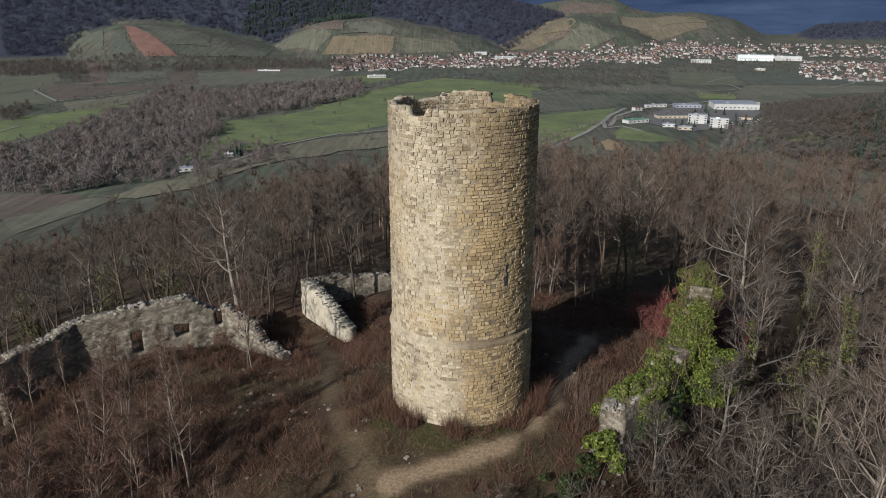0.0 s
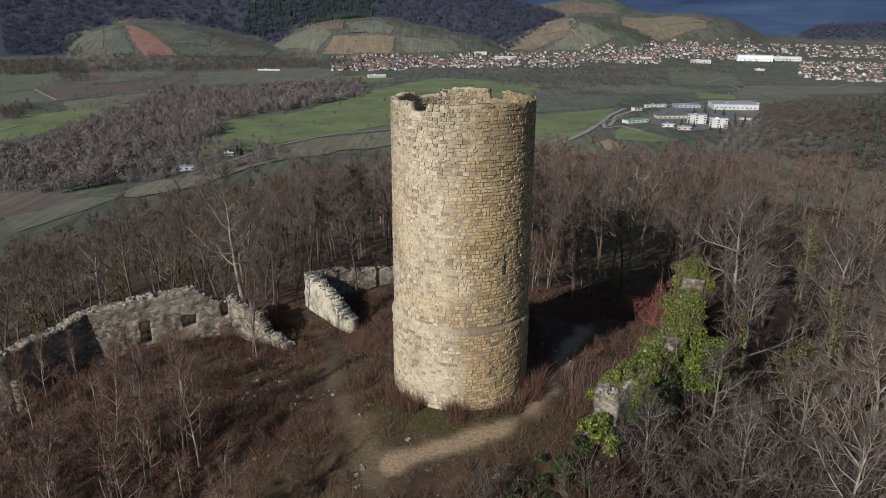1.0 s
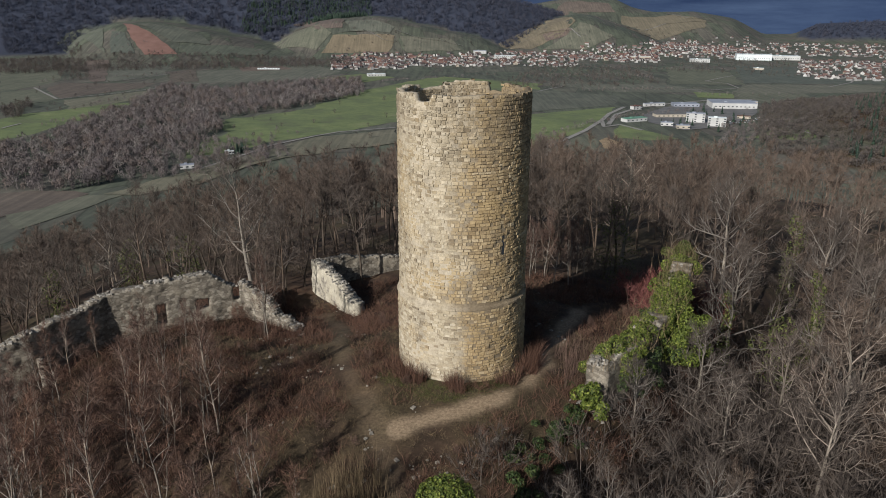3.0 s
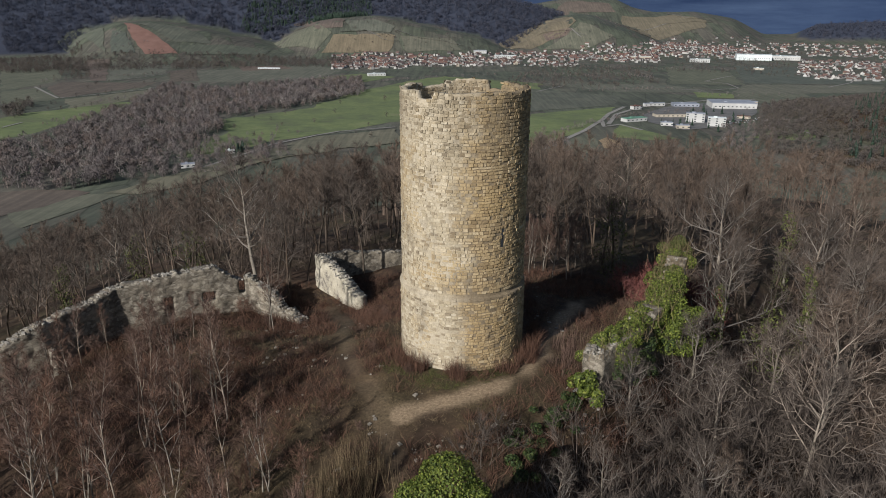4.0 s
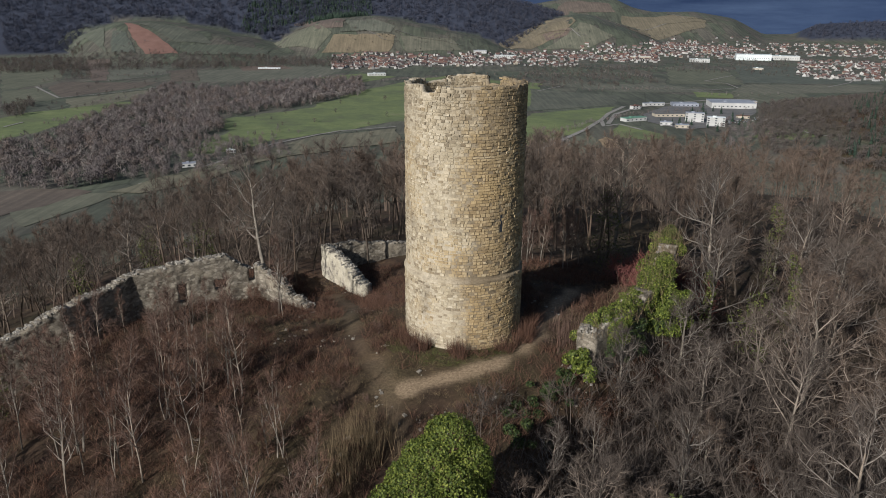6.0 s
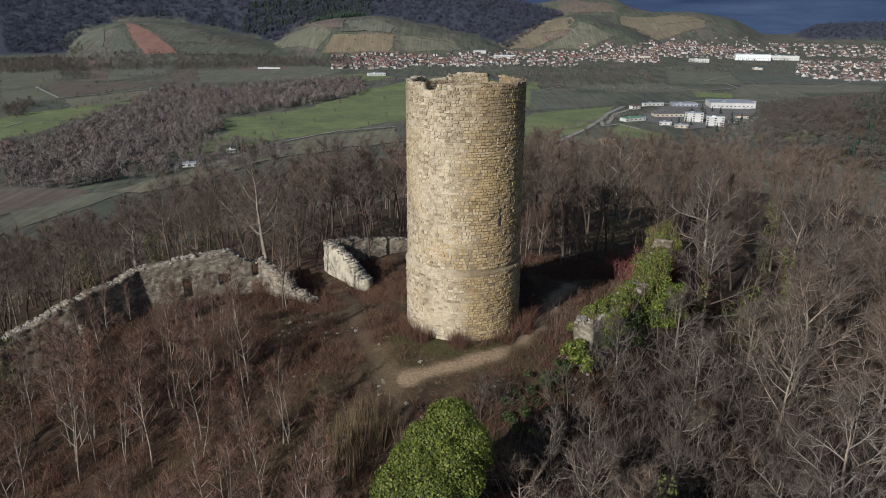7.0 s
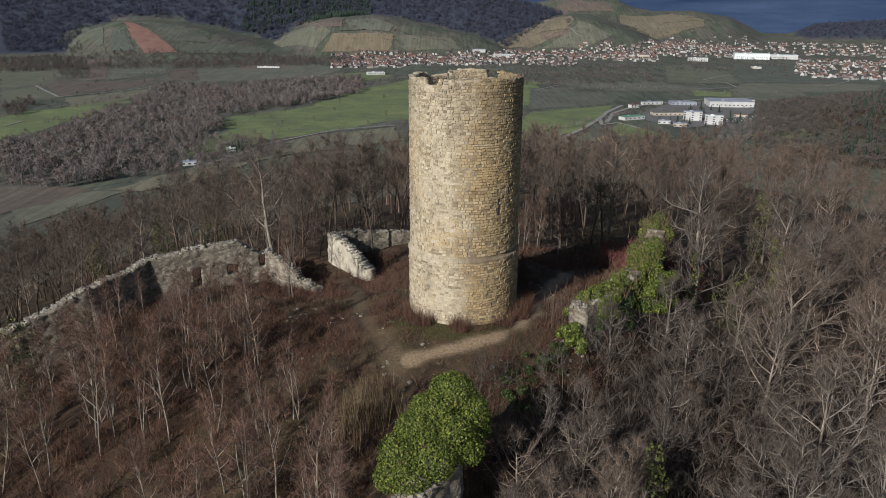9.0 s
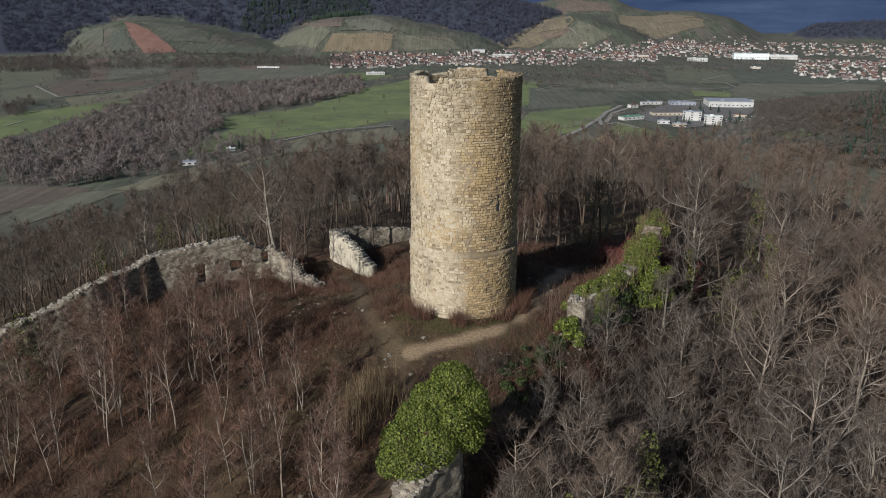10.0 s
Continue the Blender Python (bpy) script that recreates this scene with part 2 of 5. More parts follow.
M = {
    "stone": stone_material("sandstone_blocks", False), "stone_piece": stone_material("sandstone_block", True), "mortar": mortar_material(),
    "rubble": rubble_material(), "render": render_material(), "ground": ground_material(),
    "pale_bark": bark_material("pale_bark", (0.13, 0.113, 0.094), (0.34, 0.305, 0.255)),
    "dark_bark": bark_material("dark_bark", (0.050, 0.040, 0.032), (0.140, 0.112, 0.088)),
    "limb": twig_material("limb_bark", (0.135, 0.116, 0.100), (0.36, 0.32, 0.275)),
    "dark_limb": twig_material("dark_limb_bark", (0.080, 0.066, 0.055), (0.185, 0.155, 0.13)),
    "twig": twig_material("twig_bark", (0.056, 0.045, 0.038), (0.155, 0.126, 0.105)),
    "red_twig": twig_material("reddish_twigs", (0.080, 0.050, 0.040), (0.185, 0.120, 0.092)),
    "crimson": twig_material("crimson_twigs", (0.10, 0.036, 0.034), (0.25, 0.105, 0.09)),
    "cane": twig_material("bramble_canes", (0.058, 0.033, 0.025), (0.185, 0.100, 0.066)),
    "grass": twig_material("dry_grass", (0.085, 0.063, 0.036), (0.25, 0.185, 0.11)),
    "ivy": leaf_material("ivy_leaves", (0.034, 0.050, 0.010), (0.098, 0.128, 0.022), (0.205, 0.228, 0.046)),
    "olive_ivy": leaf_material("olive_ivy_leaves", (0.040, 0.046, 0.014), (0.078, 0.094, 0.024), (0.15, 0.155, 0.05)),
    "dark_ivy": leaf_material("dark_ivy_leaves", (0.016, 0.028, 0.010), (0.036, 0.058, 0.017), (0.080, 0.105, 0.030)),
    "conifer": leaf_material("conifer_needles", (0.012, 0.024, 0.016), (0.019, 0.037, 0.024), (0.031, 0.052, 0.032)),
    "wood_far": wood_material("far_bare_wood", (0.100, 0.086, 0.086), (0.165, 0.142, 0.138), (0.150, 0.118, 0.102), (0.125, 0.110, 0.108), (0.215, 0.192, 0.178)),
    "wood_dark": wood_material("dark_far_wood", (0.060, 0.052, 0.048), (0.100, 0.086, 0.078), (0.085, 0.072, 0.056)),
    # mountain crowns: blue bark tones with the distance haze put into them
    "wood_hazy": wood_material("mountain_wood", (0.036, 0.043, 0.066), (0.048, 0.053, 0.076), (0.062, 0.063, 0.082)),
    "meadow": meadow_material(),
    # vineyard to brown_field: blue added to the colours for valley haze
    "vineyard": field_material("vineyard", (0.092, 0.1, 0.082), (0.138, 0.142, 0.115)),
    "pale_plot": field_material("pale_plot", (0.112, 0.116, 0.088), (0.16, 0.158, 0.12)),
    "dark_plot": field_material("dark_plot", (0.07, 0.083, 0.072), (0.11, 0.12, 0.1)),
    "tan_slope": field_material("tan_slope", (0.132, 0.118, 0.085), (0.185, 0.160, 0.115)),
    "brown_field": field_material("tilled_earth", (0.104, 0.084, 0.074), (0.156, 0.126, 0.108)),
    "sand": plain_material("sandy_earth", (0.20, 0.145, 0.085), (0.34, 0.255, 0.16), 0.05),
    "red_field": plain_material("red_earth", (0.165, 0.092, 0.073), (0.235, 0.138, 0.112), 0.03),
    "asphalt": plain_material("pale_road", (0.20, 0.19, 0.175), (0.30, 0.285, 0.26), 0.05),
    "plaster": plain_material("white_render", (0.38, 0.38, 0.37), (0.54, 0.54, 0.52), 0.05),
    "cream": plain_material("cream_render", (0.34, 0.30, 0.24), (0.48, 0.43, 0.35), 0.05),
    "roof_tile": plain_material("clay_roof_tiles", (0.11, 0.062, 0.052), (0.18, 0.10, 0.08), 0.1),
    "roof_mixed": twig_material("mixed_roofs", (0.060, 0.054, 0.056), (0.19, 0.115, 0.098)),
    "wall_mixed": twig_material("mixed_walls", (0.13, 0.13, 0.13), (0.50, 0.49, 0.47)),
    "roof_brown": plain_material("brown_roof_tiles", (0.10, 0.062, 0.05), (0.18, 0.115, 0.09), 0.1),
    "roof_grey": plain_material("flat_roof_sheet", (0.20, 0.22, 0.26), (0.34, 0.36, 0.41), 0.03, 0.6),
    "roof_white": plain_material("pale_roof_sheet", (0.55, 0.60, 0.60), (0.72, 0.76, 0.76), 0.03, 0.5),
    "roof_green": plain_material("green_roof_sheet", (0.10, 0.22, 0.16), (0.17, 0.30, 0.22), 0.03, 0.6),
    "yard": plain_material("yard_paving", (0.10, 0.10, 0.10), (0.17, 0.165, 0.16), 0.05),
    "glass": plain_material("window_glass", (0.03, 0.035, 0.04), (0.05, 0.055, 0.065), 0.5, 0.15),
    # backdrop blue stands for the haze over the far hills
    "distance": plain_material("haze_blue_hills", (0.014, 0.028, 0.072), (0.042, 0.068, 0.13), 0.0012, 1.0, (1, 1, 9)),
}


# ---- mesh helpers ----
def mesh(name, verts, tris=None, quads=None, mat=None, smooth=False):
    """A mesh from arrays of corners, triangles and quads."""
    me = bpy.data.meshes.new(name)
    verts = np.asarray(verts, dtype=np.float32).reshape(-1, 3)
    tris = np.zeros((0, 3), np.int32) if tris is None else np.asarray(tris, np.int32).reshape(-1, 3)
    quads = np.zeros((0, 4), np.int32) if quads is None else np.asarray(quads, np.int32).reshape(-1, 4)
    me.vertices.add(len(verts))
    me.vertices.foreach_set("co", verts.ravel())
    loops = np.concatenate([tris.ravel(), quads.ravel()])
    me.loops.add(len(loops))
    me.loops.foreach_set("vertex_index", loops)
    total = np.concatenate([np.full(len(tris), 3), np.full(len(quads), 4)]).astype(np.int32)
    me.polygons.add(len(total))
    me.polygons.foreach_set("loop_start", (np.cumsum(total) - total).astype(np.int32))
    me.polygons.foreach_set("loop_total", total)
    me.polygons.foreach_set("use_smooth", np.full(len(total), smooth))
    me.update(calc_edges=True)
    me.validate()
    if mat:
        me.materials.append(mat)
    return me


def part(name, me, parent, label=""):
    ob = new(name, me)
    ob.parent = parent
    return tagged(ob, label)


class Soup:
    """Collects pieces of geometry into one mesh."""

    def __init__(self):
        self.v, self.t, self.q, self.n = [], [], [], 0

    def add(self, v, t=None, q=None):
        v = np.asarray(v, float).reshape(-1, 3)
        if t is not None:
            self.t.append(np.asarray(t, int).reshape(-1, 3) + self.n)
        if q is not None:
            self.q.append(np.asarray(q, int).reshape(-1, 4) + self.n)
        self.v.append(v)
        self.n += len(v)

    def tube(self, pts, radii, sides=4):
        """A tapered tube along a line of points."""
        pts = np.asarray(pts, float)
        m = len(pts)
        d = np.gradient(pts, axis=0)
        d /= np.linalg.norm(d, axis=1)[:, None] + 1e-9
        ref = np.where(np.abs(d[:, 2:3]) > 0.9, np.array([[1.0, 0, 0]]), np.array([[0, 0, 1.0]]))
        u = np.cross(d, ref)
        u /= np.linalg.norm(u, axis=1)[:, None] + 1e-9
        w = np.cross(d, u)
        a = np.arange(sides) * 2 * math.pi / sides
        ring = pts[:, None] + np.asarray(radii)[:, None, None] * (np.cos(a)[None, :, None] * u[:, None] + np.sin(a)[None, :, None] * w[:, None])
        k = np.arange(sides)
        quads = [np.stack([i * sides + k, i * sides + (k + 1) % sides, (i + 1) * sides + (k + 1) % sides, (i + 1) * sides + k], 1) for i in range(m - 1)]
        self.add(ring, None, np.concatenate(quads))

    def blades(self, base, tip, width, rng):
        """Thin triangles, for twigs, canes and grass."""
        base, tip = np.asarray(base, float), np.asarray(tip, float)
        d = tip - base
        side = np.cross(d, rng.normal(size=d.shape))
        side *= np.asarray(width)[:, None] / (np.linalg.norm(side, axis=1)[:, None] + 1e-9) * 0.5
        v = np.stack([base - side, base + side, tip], 1).reshape(-1, 3)
        self.add(v, np.arange(len(v)).reshape(-1, 3))

    def box(self, x0, y0, z0, x1, y1, z1):
        v = [(x0, y0, z0), (x1, y0, z0), (x1, y1, z0), (x0, y1, z0), (x0, y0, z1), (x1, y0, z1), (x1, y1, z1), (x0, y1, z1)]
        self.add(v, None, [(3, 2, 1, 0), (4, 5, 6, 7), (0, 1, 5, 4), (1, 2, 6, 5), (2, 3, 7, 6), (3, 0, 4, 7)])

    def mesh(self, name, mat, smooth=False):
        return mesh(name, np.concatenate(self.v), np.concatenate(self.t) if self.t else None, np.concatenate(self.q) if self.q else None, mat, smooth)


def hash_noise(x, y, scale, seed=0):
    """Smooth value noise, -1 to 1, for arrays."""
    x, y = np.asarray(x, float) / scale + 137.1 * seed, np.asarray(y, float) / scale + 71.7 * seed
    xi, yi = np.floor(x).astype(np.int64), np.floor(y).astype(np.int64)
    fx, fy = x - xi, y - yi
    fx, fy = fx * fx * (3 - 2 * fx), fy * fy * (3 - 2 * fy)

    def lattice(i, j):
        h = np.sin(i * 127.1 + j * 311.7 + seed * 17.3) * 43758.5453
        return h - np.floor(h)

    a, b, c, d = lattice(xi, yi), lattice(xi + 1, yi), lattice(xi, yi + 1), lattice(xi + 1, yi + 1)
    return 2 * ((a * (1 - fx) + b * fx) * (1 - fy) + (c * (1 - fx) + d * fx) * fy) - 1


def smoothstep(a, b, x):
    t = np.clip((x - a) / (b - a), 0, 1)
    return t * t * (3 - 2 * t)


# ---- the lie of the land ----
VALLEY = -140.0
HOME = (-0.8, -47.0, 26.4)      # bearings of the far hills are taken from here


def bearing(x, y):
    """How far right of straight ahead, in steps of 1/1353, and the distance."""
    dx, dy = np.asarray(x, float) - HOME[0], np.asarray(y, float) - HOME[1]
    d = np.hypot(dx, dy)
    u = np.where(dy > 0.05 * d, 784 + 1353 * dx / np.maximum(dy, 0.05 * d + 1e-6) - 14, np.where(dx < 0, -9000, 9000))
    return u, d


def rise(u, d, near, top, line):
    """A hill that climbs from the valley at distance near to its top; line: bearing and angle of its crest."""
    us, ps = zip(*line)
    crest = HOME[2] - 0.000715 * (np.interp(u, us, ps) - 13) * top
    return VALLEY + np.maximum(crest - VALLEY, 0) * smoothstep(near, top, d)


HILLS = [
    (2250, 2750, [(40, 110), (70, 98), (88, 82), (112, 62), (170, 43), (230, 40), (290, 45), (350, 58), (420, 74), (480, 88), (540, 102)]),
    (2850, 3700, [(-900, -70), (420, -50), (560, -30), (660, -20), (790, -14), (850, -4), (900, 8), (960, 26), (1010, 44), (1070, 76)]),
    (2480, 2800, [(440, 100), (468, 72), (490, 60), (530, 42), (565, 36), (640, 33), (700, 46), (760, 60), (830, 74), (870, 92), (900, 104)]),
    (3450, 4200, [(840, 69), (870, 40), (900, 14), (950, 2), (1000, -3), (1060, 0), (1090, 14), (1130, 22), (1200, 22), (1270, 35), (1300, 50), (1340, 69)]),
    (2720, 3150, [(850, 96), (868, 86), (900, 68), (940, 45), (985, 28), (1020, 31), (1060, 46), (1100, 60), (1150, 84)]),
    (3800, 4300, [(1380, 62), (1420, 42), (1500, 37), (1600, 35), (2400, 30)]),
]


def mountain(x, y):
    """Where the wooded mountain, or the spur, is what shows."""
    u, d = bearing(x, y)
    parts = [rise(u, d, *h) for h in HILLS]
    tops = np.maximum.reduce([p for i, p in enumerate(parts) if i != 1])
    return (parts[1] > tops) & (parts[1] > VALLEY + 6) | (parts[5] >= parts[1]) & (parts[5] > VALLEY + 25)


def height(x, y):
    x, y = np.asarray(x, float), np.asarray(y, float)
    r = np.hypot(x, y)
    a = np.arctan2(y, x)
    # the castle's hilltop
    inner = -0.165 * np.logaddexp(0, (np.minimum(r, 60) - 6.5) / 1.5) * 1.5
    inner -= 2.4 * np.exp(-((x + 12) ** 2 + (y - 16) ** 2) / (2 * 7.5 ** 2))
    side = (x - 10.5) * 0.83 - (y + 5.5) * 0.55          # right of the ivy wall the ground lies lower
    inner -= 3.2 * smoothstep(0.3, 5.0, side) * smoothstep(-45, -15, y)
    toward = 0.5 + 0.5 * np.cos(a - 0.80)
    edge = 34 + 26 * toward ** 2
    steep = 0.34 - 0.27 * toward ** 1.5
    out = np.maximum(r - edge, 0)
    hill = inner - steep * out - (0.0004 + 0.0002 * toward) * out ** 2
    near = np.exp(-(r / 80) ** 2)
    hill = hill + (0.35 * hash_noise(x, y, 9, 1) + 0.14 * hash_noise(x, y, 2.5, 2)) * smoothstep(4.5, 9, r) * (0.4 + 0.6 * near)
    u, d = bearing(x, y)
    far = VALLEY + 3.0 * hash_noise(x, y, 260, 3)
    for hill_near, top, line in HILLS:
        far = np.maximum(far, rise(u, d, hill_near, top, line) + (6 * hash_noise(x, y, 330, 4) + 3 * hash_noise(x, y, 120, 5)) * smoothstep(hill_near, top, d))
    spur = rise(u, d, 820, 1130, [(1300, 226), (1400, 198), (1480, 183), (1568, 168), (1750, 150), (2600, 130)])
    far = np.maximum(far, VALLEY + (spur - VALLEY) * (1 - smoothstep(1200, 1650, d)))
    return np.maximum(hill, far)


def ground_z(x, y):
    return float(height(x, y))


def inside(px, py, poly):
    """Which of the points lie in the polygon."""
    px, py = np.asarray(px, float), np.asarray(py, float)
    hit = np.zeros(px.shape, bool)
    for (x0, y0), (x1, y1) in zip(poly, poly[1:] + poly[:1]):
        if y0 != y1:
            hit ^= ((y0 > py) != (y1 > py)) & (px < (x1 - x0) * (py - y0) / (y1 - y0) + x0)
    return hit


def line_distance(x, y, line):
    best = np.full(np.shape(x), 1e9)
    for (x0, y0), (x1, y1) in zip(line, line[1:]):
        dx, dy = x1 - x0, y1 - y0
        t = np.clip(((x - x0) * dx + (y - y0) * dy) / (dx * dx + dy * dy), 0, 1)
        best = np.minimum(best, np.hypot(x - x0 - t * dx, y - y0 - t * dy))
    return best


FOOTPATH = [(12.5, 13.5), (9.4, 7.0), (7.5, 1.9), (6.3, -1.8), (4.6, -5.0), (2.6, -6.9), (0.2, -7.9), (-2.0, -8.9), (-4.4, -10.2)]
SIDEPATH = [(-5.4, -27), (-4.8, -20), (-4.7, -13.7), (-6.0, -9), (-9.0, -3), (-10.6, 4), (-10.9, 11.3), (-12.4, 14.5), (-14.0, 18)]


def make_ground():
    front = np.arange(-46.08, 46.1, 0.36)
    rest = np.arange(46.08, 313.93, 4.0)[1:-1]
    ang = np.radians(np.concatenate([front, rest]))
    rad = np.concatenate([[0.0], 2.0 * 1.019 ** np.arange(416)])
    rad = np.append(rad[rad < 4900], 4930)
    cx, cy = 0.0, -34.0
    x = cx + rad[:, None] * np.sin(ang)[None]
    y = cy + rad[:, None] * np.cos(ang)[None]
    z = height(x, y)
    nr, na = x.shape
    i, j = np.meshgrid(np.arange(nr - 1), np.arange(na), indexing="ij")
    j2 = (j + 1) % na
    quads = np.stack([i * na + j, i * na + j2, (i + 1) * na + j2, (i + 1) * na + j], -1).reshape(-1, 4)[:, ::-1]
    me = mesh("ground", np.stack([x, y, z], -1), None, quads, M["ground"], True)
    worn = np.maximum(1 - smoothstep(0.1, 1.0, line_distance(x, y, FOOTPATH) + 0.6 * hash_noise(x, y, 1.7, 6)),
                      0.24 * (1 - smoothstep(0.0, 1.2, line_distance(x, y, SIDEPATH) + 0.9 * hash_noise(x, y, 1.4, 7))))
    r = np.hypot(x, y)
    valley = smoothstep(-112, -128, z - 14 * (r < 250)) + (r > 900)
    u, d = bearing(x, y)
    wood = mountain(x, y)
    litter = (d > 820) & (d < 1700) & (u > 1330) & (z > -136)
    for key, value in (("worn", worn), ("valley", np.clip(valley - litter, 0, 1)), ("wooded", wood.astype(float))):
        me.attributes.new(key, "FLOAT", "POINT").data.foreach_set("value", value.ravel().astype(np.float32))
    return tagged(new("ground", me), "castle hilltop of leaf litter and dry grass above a farmed valley", "ground", kind="structure")


make_ground()


# ---- the valley: meadows, fields, roads ----
def polar(u, d):
    """The place at a bearing and distance."""
    k = (u - 770) / 1353
    n = math.hypot(1, k)
    return HOME[0] + d * k / n, HOME[1] + d / n


def drape(name, poly, mat, label, lift=0.3, step=22.0, ragged=7.0):
    """A patch of land cover that follows the ground."""
    bm = bmesh.new()
    rim = []
    for (x0, y0), (x1, y1) in zip(poly, poly[1:] + poly[:1]):
        n = max(1, int(math.hypot(x1 - x0, y1 - y0) / 18))
        rim += [(x0 + (x1 - x0) * k / n, y0 + (y1 - y0) * k / n) for k in range(n)]
    rim = [(x + ragged * float(hash_noise(x, y, 30, 81)), y + ragged * float(hash_noise(x, y, 30, 82))) for x, y in rim]
    bm.faces.new([bm.verts.new((px, py, 0)) for px, py in rim])
    xs, ys = [p[0] for p in poly], [p[1] for p in poly]
    for axis, lo, hi in ((0, min(xs), max(xs)), (1, min(ys), max(ys))):
        n = int((hi - lo) / step)
        for k in range(1, n):
            co, no = [0, 0, 0], [0, 0, 0]
            co[axis], no[axis] = lo + (hi - lo) * k / n, 1
            bmesh.ops.bisect_plane(bm, geom=bm.verts[:] + bm.edges[:] + bm.faces[:], plane_co=co, plane_no=no)
    for v in bm.verts:
        v.co.z = ground_z(v.co.x, v.co.y) + lift
    bmesh.ops.recalc_face_normals(bm, faces=bm.faces)
    me = bpy.data.meshes.new(name)
    bm.to_mesh(me)
    bm.free()
    me.materials.append(mat)
    return tagged(new(name, me), label, name.replace("_", " "), kind="structure")


def ribbon(name, line, width, mat, label, lift=0.55):
    pts = []
    for (x0, y0), (x1, y1) in zip(line, line[1:]):
        n = max(2, int(math.hypot(x1 - x0, y1 - y0) / 12))
        pts += [(x0 + (x1 - x0) * k / n, y0 + (y1 - y0) * k / n) for k in range(n)]
    pts = np.array(pts + [line[-1]], float)
    d = np.gradient(pts, axis=0)
    d /= np.linalg.norm(d, axis=1)[:, None]
    nrm = np.stack([-d[:, 1], d[:, 0]], 1) * width / 2
    a, b = pts + nrm, pts - nrm
    za = height(pts[:, 0], pts[:, 1]) + lift
    v = np.concatenate([np.column_stack([a, za]), np.column_stack([b, za])])
    k, n = np.arange(len(pts) - 1), len(pts)
    return tagged(new(name, mesh(name, v, None, np.stack([k, k + n, k + n + 1, k + 1], 1)[:, ::-1], mat)), label, "road", kind="structure")


drape("meadow", [(-320, 781), (-311, 833), (-306, 945), (-354, 1039), (-291, 1130), (-247, 1185), (-186, 1480), (-27, 1802), (207, 1641), (152, 1246), (-91, 1026), (-155, 954), (-225, 849), (-249, 809), (-288, 746)], M["meadow"], "short green winter meadow on the valley floor", 0.16, 26, 12.0)
drape("meadow", [(-588, 841), (-559, 917), (-559, 1007), (-536, 1124), (-543, 1260), (-601, 1251), (-670, 1119), (-684, 1051), (-690, 1005)], M["meadow"], "short green winter meadow on the valley floor", 0.18, 26, 8.0)
drape("meadow", [(129, 1136), (287, 1234), (233, 1072), (179, 951), (107, 855), (69, 824)], M["meadow"], "short green winter meadow on the valley floor", 0.21, 26, 4.0)
drape("meadow", [(250, 1032), (272, 982), (300, 915), (259, 898), (219, 920)], M["meadow"], "short green winter meadow on the valley floor", 0.23, 26, 4.0)
drape("meadow", [(394, 926), (452, 926), (455, 841), (418, 846)], M["meadow"], "short green winter meadow on the valley floor", 0.26, 26, 5.0)
drape("meadow", [(-325, 1734), (-204, 1630), (-137, 1766), (-231, 1859)], M["meadow"], "short green winter meadow on the valley floor", 0.28, 26, 5.0)
drape("field", [(-235, 765), (-177, 898), (-78, 965), (-56, 860), (-134, 812), (-215, 729), (-239, 632), (-286, 589), (-317, 588), (-271, 678)], M["pale_plot"], "dull olive slope between the lane and the wood", 1.0, 14, 6.0)
drape("field", [(-222, 837), (-179, 911), (-87, 979), (-90, 1015), (-154, 944)], M["vineyard"], "olive-grey vineyard plot with faint rows", 0.33, 26, 4.0)
drape("field", [(169, 1521), (232, 1459), (334, 1403), (295, 1264), (193, 1202), (133, 1173)], M["dark_plot"], "dark grey-green vineyard plot", 0.35, 26, 4.0)
drape("field", [(-1062, 2107), (-995, 2112), (-792, 1639), (-819, 1625)], M["brown_field"], "bare brown plot of tilled earth", 0.38, 26, 4.0)
drape("field", [(-992, 2113), (-815, 2102), (-716, 1801), (-790, 1639)], M["vineyard"], "olive-grey vineyard plot with faint rows", 0.40, 26, 4.0)
drape("field", [(-728, 1865), (-698, 1976), (-579, 1645), (-636, 1618)], M["brown_field"], "bare brown plot of tilled earth", 0.42, 26, 4.0)
drape("field", [(-1274, 2042), (-1201, 2085), (-1119, 2047), (-905, 1661), (-886, 1516), (-910, 1430)], M["pale_plot"], "pale olive terraced plot with low banks", 0.16, 26, 5.0)
drape("field", [(-898, 1410), (-864, 1472), (-730, 1305), (-740, 1209), (-787, 1223)], M["pale_plot"], "pale olive terraced plot with low banks", 0.18, 26, 5.0)
drape("field", [(-844, 1473), (-870, 1599), (-663, 1604), (-652, 1500), (-730, 1313)], M["brown_field"], "bare brown plot of tilled earth", 0.21, 26, 4.0)
drape("field", [(-671, 1906), (-395, 2133), (-295, 1942), (-320, 1706), (-564, 1607)], M["vineyard"], "olive-grey vineyard plot with faint rows", 0.23, 26, 5.0)
drape("field", [(-608, 2064), (-489, 2108), (-432, 1992), (-551, 1915)], M["brown_field"], "bare brown plot of tilled earth", 0.26, 26, 4.0)
drape("field", [(-711, 1288), (-605, 1469), (-556, 1399), (-595, 1259), (-640, 1166)], M["pale_plot"], "pale olive terraced plot with low banks", 0.28, 26, 5.0)
drape("field", [(194, 1641), (484, 1624), (556, 1468), (347, 1462)], M["vineyard"], "olive-grey vineyard plot with faint rows", 0.30, 26, 5.0)
drape("field", [(625, 2124), (751, 1977), (659, 1618), (505, 1650)], M["pale_plot"], "pale olive terraced plot with low banks", 0.33, 26, 5.0)
